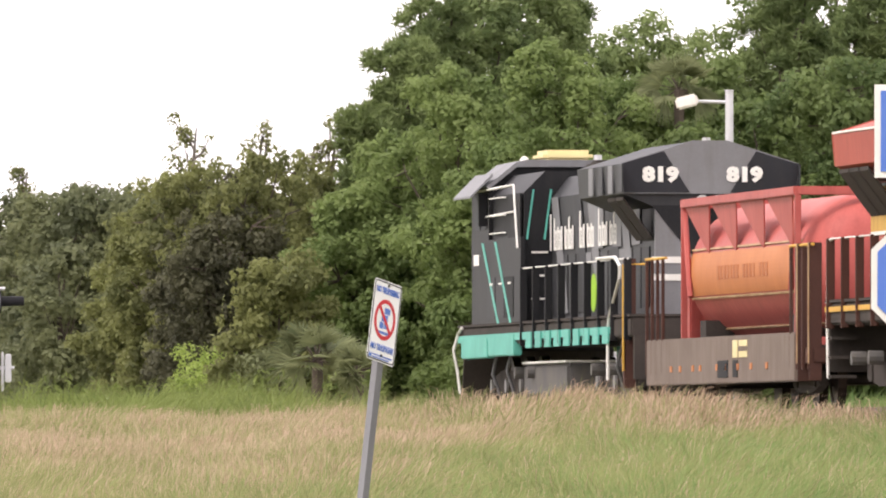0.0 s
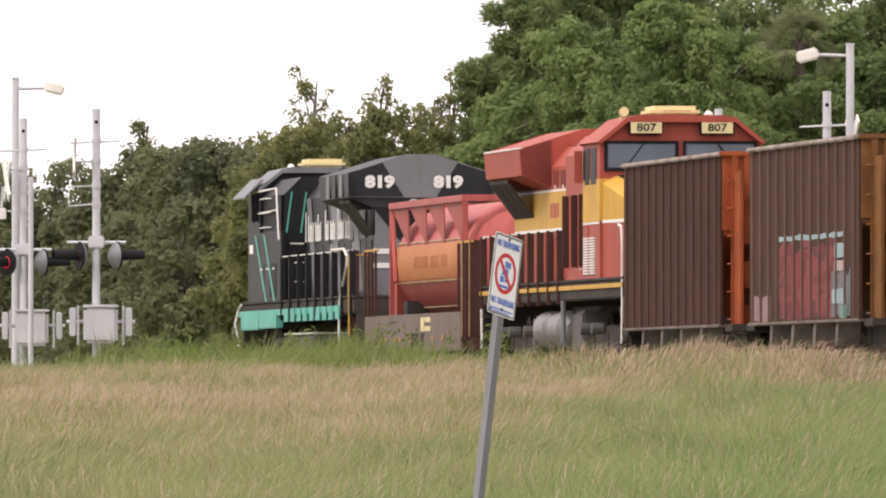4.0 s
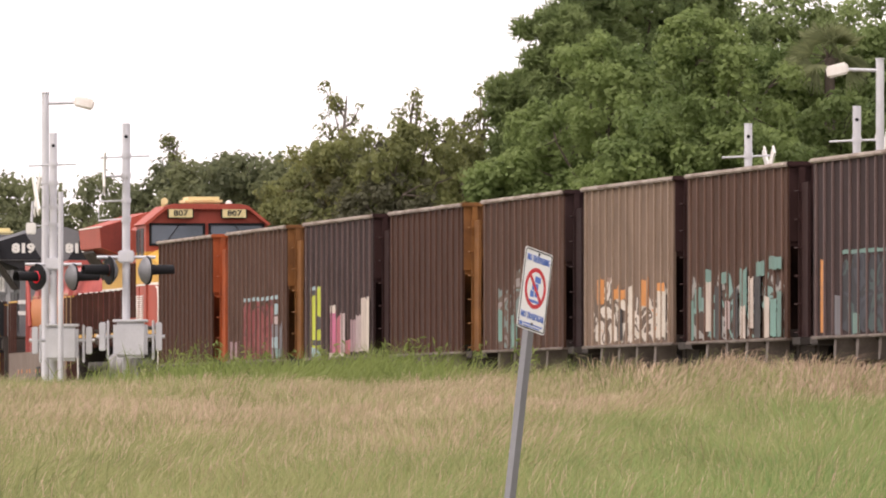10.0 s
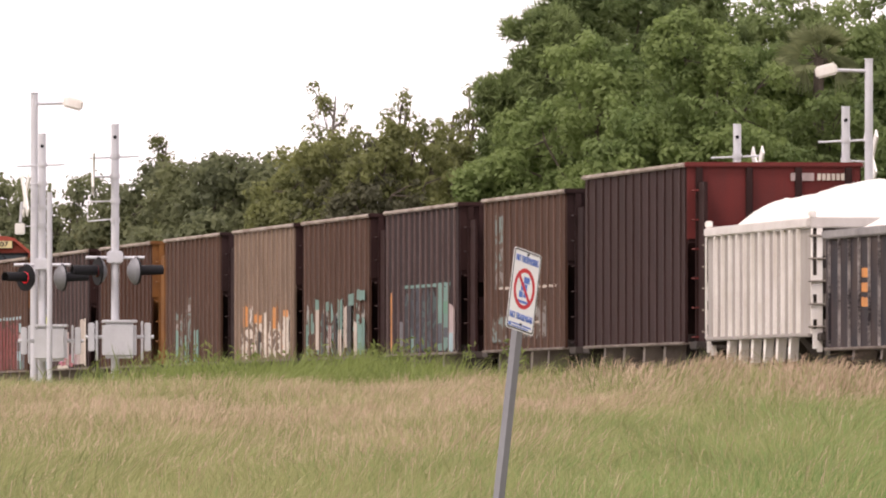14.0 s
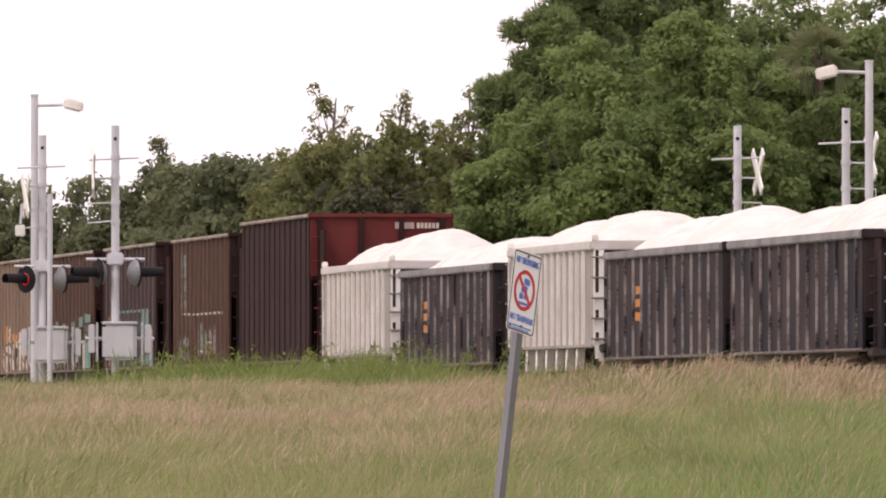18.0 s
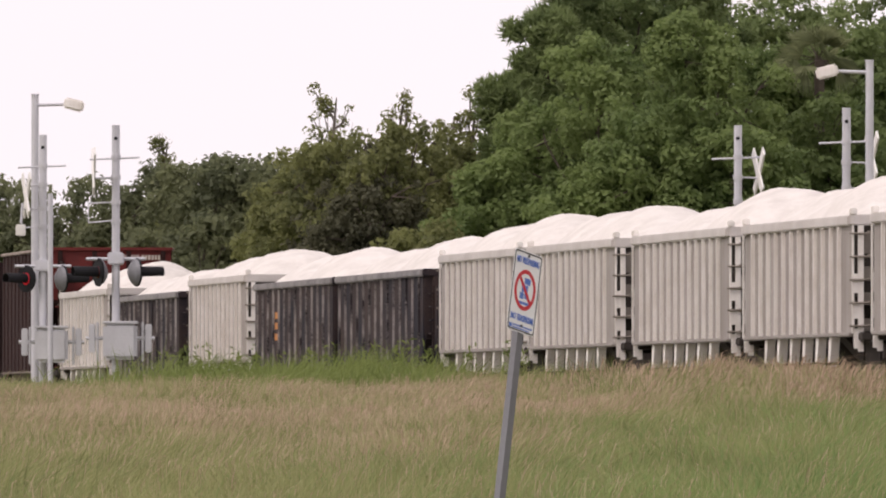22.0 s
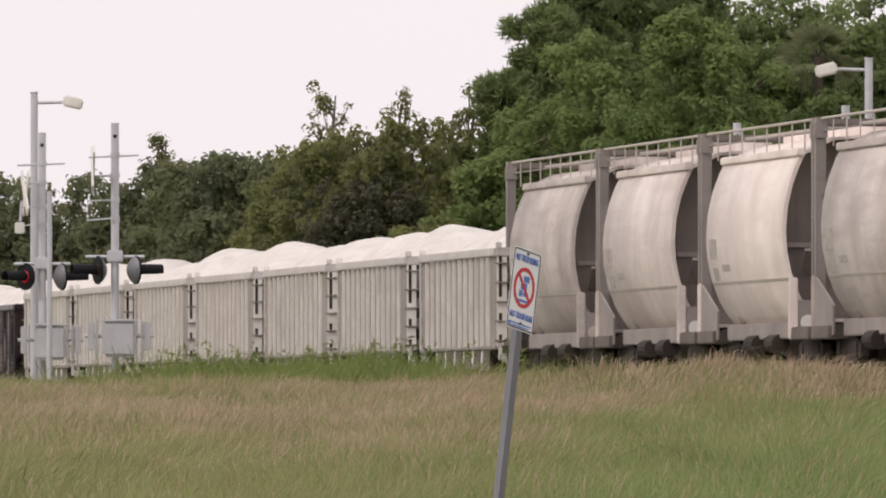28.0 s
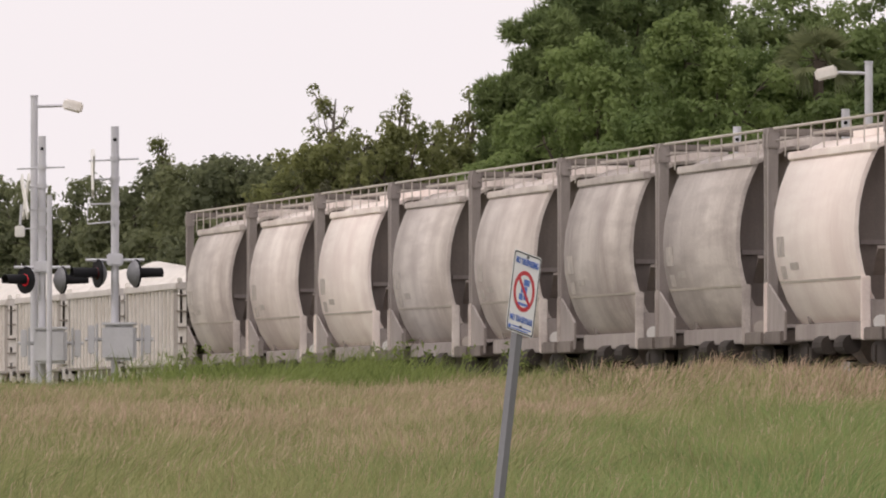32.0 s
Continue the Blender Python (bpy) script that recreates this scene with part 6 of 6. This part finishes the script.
def snag(px, y, top_py, spread, label, seed):
    """A bare, twisted treetop with tufts of vine on it."""
    rng = random.Random(seed)
    x, top = place(px, top_py, y)
    t = empty("dead_tree", label, "tree", "trees behind the railway")
    t.matrix_basis = pose(x, y, 2.05)
    h = top - 2.05
    bm = tube(bmesh.new(), [(0, 0, 0), (0.1, 0, h * 0.5), (-0.05, 0, h * 0.85), (0.05, 0, h)], [0.16, 0.11, 0.06, 0.015], 7)
    lobes = []
    for k in range(11):
        f = 0.72 + 0.27 * k / 10
        a = rng.choice((0, math.pi)) + rng.uniform(-0.7, 0.7)
        r = spread * rng.uniform(0.35, 1) * (1.15 - f * 0.4)
        e = (r * math.cos(a), r * math.sin(a) * 0.5, h * f + rng.uniform(0.05, 0.5))
        mid = (e[0] * 0.55, e[1] * 0.5, h * f - rng.uniform(0.0, 0.25))
        tube(bm, [(0, 0, h * f - 0.3), mid, e], [0.035, 0.025, 0.008], 5)
        tube(bm, [mid, (e[0] * 0.8, e[1], e[2] + rng.uniform(0.1, 0.35))], [0.015, 0.004], 4)
        lobes.append((*e, rng.uniform(0.12, 0.27)))
        lobes.append((*mid, rng.uniform(0.12, 0.26)))
        if k < 4:
            lobes.append((rng.uniform(-0.15, 0.15), 0, h * f, 0.2))
    part("trunk", bm, M_DEADWOOD, t)
    c, o = crown_points(lobes, 900, 0.6)
    leaves(c, 0.13, 0.5, o, M_VINE, "vine", t)


snag(592, 355, 172, 0.75, "bare vine-draped dead treetop", 1)
snag(708, 354, 186, 0.5, "bare twiggy dead treetop", 2)
snag(800, 355, 205, 0.6, "thin bare treetop with gaps of sky", 3)
snag(838, 355, 184, 0.35, "thin bare treetop with gaps of sky", 4)
snag(293, 398, 250, 0.4, "thin bare treetop far off", 5)


def bush(px, py, y, w_px, h_px, mat, label, n=26, size=0.12):
    x, top = place(px, py, y)
    b = empty("bush", label, "bush", "bushes by the railway")
    b.matrix_basis = pose(x, y, 2.0)
    w, h = w_px / FOCAL * y, top - 2.0
    lobes = [(rs.uniform(-0.5, 0.5) * w, rs.uniform(-0.4, 0.4) * w * 0.5, h * rs.uniform(0.15, 0.9), 0.34 * rs.uniform(0.6, 1.3)) for _ in range(n)]
    c, o = crown_points(lobes, 900)
    leaves(c, size, 0.45, o, mat, "foliage", b)
    part("stem", rod([(0, 0, 0), (0.05, 0, h * 0.7)], [0.05, 0.015], 6), M_BARK, b)


bush(592, 552, 339, 110, 90, M_BUSH, "bright yellow-green bush beyond the track")
bush(668, 598, 334, 180, 60, M_BUSH, "low yellow-green bush beyond the track")
bush(500, 615, 360, 160, 60, M_VINE, "low green bush beyond the track")
bush(740, 560, 330, 120, 90, M_PALM, "grey-green shrub under the trees")


def palmetto(px, py, y, r, label, fronds=26, z0=None):
    """Fans of stiff narrow blades on stalks."""
    x, z = place(px, py, y)
    p = empty("palm", label, "palm", "palms")
    z0 = 2.0 if z0 is None else z0
    p.matrix_basis = pose(x, y, z0)
    h = z - z0
    bm = tube(bmesh.new(), [(0, 0, 0), (0.03, 0, h)], [0.16, 0.12], 8)
    cs, tr = [], []
    for k in range(fronds):
        a, e = rs.uniform(0, 2 * math.pi), rs.uniform(-0.5, 1.3)
        d = Vector((math.cos(a) * math.cos(e), math.sin(a) * math.cos(e), math.sin(e)))
        hub = Vector((0, 0, h)) + d * r * 0.5
        tube(bm, [(0, 0, h), hub], [0.015, 0.01], 4)
        side = Matrix.Rotation(rs.uniform(-1.3, 1.3), 3, d) @ d.cross(Vector((0, 0, 1))).normalized()
        for j in range(15):
            q = (j / 14 - 0.5) * 2.6
            tip = hub + (d * math.cos(q) + side * math.sin(q)) * r * 0.62 - Vector((0, 0, 0.12 * r))
            mid = hub.lerp(tip, 0.45) + Vector((0, 0, 0.05 * r))
            w = (tip - hub).cross(d.cross(side) + Vector((0.3, 0.6, 0.2)) * 0.6).normalized() * 0.03
            i = len(cs)
            cs += [hub, mid - w, tip, mid + w]
            tr += [(i, i + 1, i + 2), (i, i + 2, i + 3)]
    part("trunk", bm, M_BARK, p)
    ob = new("fronds", raw_mesh("fronds", np.array([tuple(c) for c in cs]), np.array(tr), M_PALM))
    ob.parent = p


palmetto(808, 585, 318, 1.1, "low fan palmetto beyond the track")
palmetto(880, 610, 317, 0.8, "low fan palmetto beyond the track")
palmetto(1448, 105, 334, 1.0, "tall cabbage palm among the oaks", 22)


# ---- grass ----
def edge_gap(x, y):
    return 35.74 - 0.12536 * y - x


def drift(x, y):
    """Uneven swathes, long across the view and short along it, from 0 to 1."""
    u, v = x * 1.0, y * 0.11
    q = np.sin(0.9 * u + 1.7 * np.sin(0.6 * v + 0.3)) + np.sin(1.3 * v - 0.7 * u + 2 * np.sin(0.35 * u + 1)) + 0.6 * np.sin(2.3 * u + 1.9 * v) * np.sin(2.9 * v - 0.8 * u + 0.5)
    return np.clip(0.5 + 0.27 * q, 0, 1)


def bearing(x, y):
    return x / y * FOCAL


def grass(name, count, height, width, mat, label, y0, y1, keep, head=False, beyond=False):
    """Bent blades over the part of the field before the railway."""
    y = rs.uniform(y0, y1, count)
    x = (rs.uniform(-110, 1900, count) - 784) / FOCAL * y
    edge = 35.74 - 0.12536 * y
    ok = ((x > edge + 5.0) if beyond else (x < edge - 1.0)) & (rs.uniform(0, 1, count) < keep(x, y))
    x, y = x[ok], y[ok]
    n = len(x)
    base = np.stack([x, y, lift(y) - 0.03], 1)
    clump = 0.5 + 0.25 * np.sin(x * 2.3 + y * 0.35) * np.sin(y * 0.9 - x * 1.1) + 0.55 * drift(x * 1.6 + 2, y * 1.6)
    h = height * clump * rs.uniform(0.5, 1.35, n)
    w = (width * rs.uniform(0.6, 1.4, n) * (y / 150.0) ** 0.6)[:, None] * 0.5
    a = rs.uniform(0, 2 * math.pi, n)
    comb = 0.5 * np.sin(x * 1.3 + y * 0.11) * np.sin(y * 0.17 - x * 0.6) + (0.4 if head else 0.15)
    lean = np.stack([np.cos(a) * 0.42 + comb, np.sin(a) * 0.42, np.zeros(n)], 1) * (h * rs.uniform(0.4, 1.5, n))[:, None]
    b = rs.uniform(-0.7, 0.7, n)
    side = np.stack([np.cos(b), np.sin(b), np.zeros(n)], 1) * w
    up = np.array([0, 0, 1.0])
    k = 0.72 if head else 0.5
    mid = base + lean * (k * k) + up * (h * k * 1.08)[:, None]
    tip = base + lean * 1.15 + up * h[:, None] * (0.85 if head else 0.95)
    v = np.stack([base, mid + side, tip, mid - side], 1).reshape(-1, 3)
    i = np.arange(n)[:, None] * 4
    tris = np.concatenate([i + [0, 1, 3], i + [1, 2, 3]], 1).reshape(-1, 3)
    return tagged(new(name, raw_mesh(name, v, tris, mat)), label, "grass", kind="stuff")


def tan_swathe(x, y):
    """Ripe seed heads: a swathe across the middle of the field that draws back towards the rails."""
    u = bearing(x, y)
    far = np.clip((u - 60) / 420.0, 0, 1)
    centre = 166 + 70 * far * far * (3 - 2 * far)
    strength = 0.75 + 1.2 * np.exp(-((u + 170) / 330.0) ** 2) + 0.5 * far
    return strength * np.exp(-((y - centre) / np.where(y > centre, 62.0, 30.0)) ** 2) * (0.15 + 1.1 * drift(x, y) ** 1.5)


grass("grass", 400000, 0.36, 0.008, M_GRASS, "tall yellow-green summer grass", 62, 300, lambda x, y: (0.6 + 0.4 * drift(x + 7, y + 30)) * np.clip((y - 55) / 60.0, 0.35, 1) * (1 - 0.5 * (y < 200) * np.clip(bearing(x, y) / 600.0, 0, 1)))
grass("fresh_grass", 260000, 0.34, 0.008, M_GREENER, "fresh green grass in the lower field", 62, 300, lambda x, y: np.clip(0.22 + bearing(x, y) / 700.0 + (128 - y) * 0.012 + 0.5 * (drift(x - 4, y + 11) - 0.5), 0.04, 1.0) + (y > 225) * 0.7 * (bearing(x, y) < 0))
grass("seeding_grass", 330000, 0.40, 0.0052, M_TAN, "tan and reddish seed heads of dry grass", 70, 285, lambda x, y: tan_swathe(x, y) + 0.05, True)
grass("pale_stalks", 4200, 0.58, 0.006, M_STRAW, "long pale bent stalks standing out of the grass", 64, 190, lambda x, y: 0.2 + 0.5 * drift(x * 1.4 + 3, y))


grass("bank_grass", 60000, 0.75, 0.014, M_WEED, "taller green grass along the railway bank", 232, 292, lambda x, y: np.exp(-(((x / y * FOCAL + 784) - 560) / 230.0) ** 2))
grass("verge_grass", 60000, 0.8, 0.016, M_GREENER, "tall light green grass under the trees", 312, 352, lambda x, y: 0.8 + 0 * x, False, True)

grass("trackside_grass", 260000, 0.62, 0.010, M_TAN, "dry tan seeding grass beside the rails", 200, 285, lambda x, y: (0.15 + 0.6 * drift(x * 3, y * 3)) * np.exp(-((edge_gap(x, y) - 2.5) / 2.2) ** 2) * np.clip((x / y * FOCAL - 60) / 380.0, 0, 1), True)
grass("trackside_green", 120000, 0.58, 0.011, M_GRASS, "olive grass beside the rails", 200, 290, lambda x, y: 0.8 * np.exp(-((edge_gap(x, y) - 3.0) / 2.4) ** 2) * np.clip((x / y * FOCAL + 330) / 200.0, 0, 1))


def weeds():
    """Leafy stalks along the top of the bank before the railway."""
    n = 70
    y = rs.uniform(236, 285, n)
    x = (np.clip(rs.normal(590, 190, n), 100, 1050) - 784) / FOCAL * y
    keep = x < 35.74 - 0.12536 * y - 1.6
    x, y = x[keep], y[keep]
    c, o = [], []
    for px, py in zip(x, y):
        hh = rs.uniform(0.4, 1.15)
        m = 22
        t = rs.uniform(0.1, 1, m)
        a = rs.uniform(0, 6.28, m)
        spread = 0.16 * (1.1 - t * 0.7)
        c.append(np.stack([px + np.cos(a) * spread + 0.08 * t, py + np.sin(a) * spread, lift(np.array(py)) + hh * t], 1))
        o.append(np.stack([np.cos(a), np.sin(a), np.full(m, 0.4)], 1))
    ob = leaves(np.concatenate(c), 0.17, 0.22, np.concatenate(o), M_WEED, "weeds", None, "leafy green weeds along the railway bank")
    tagged(ob, category="weeds", kind="stuff")


weeds()


# ---- movement ----
# how far the train has rolled along the track: seconds, metres
ROLL = [(0, 0.0), (2, 28.24), (4, 56.72), (6, 85.46), (8, 114.37), (10, 143.37), (12, 172.36), (14, 201.36), (16, 230.39), (18, 259.47), (20, 288.61), (22, 317.83), (24, 347.13), (26, 376.51), (28, 405.94), (30, 435.39), (32, 464.87)]


def motions():
    for car, s, turn in CONSIST:
        walk(car, [(t, pose(*on_track(s + d), 0, 0, TURN + turn)) for t, d in ROLL])


motions()
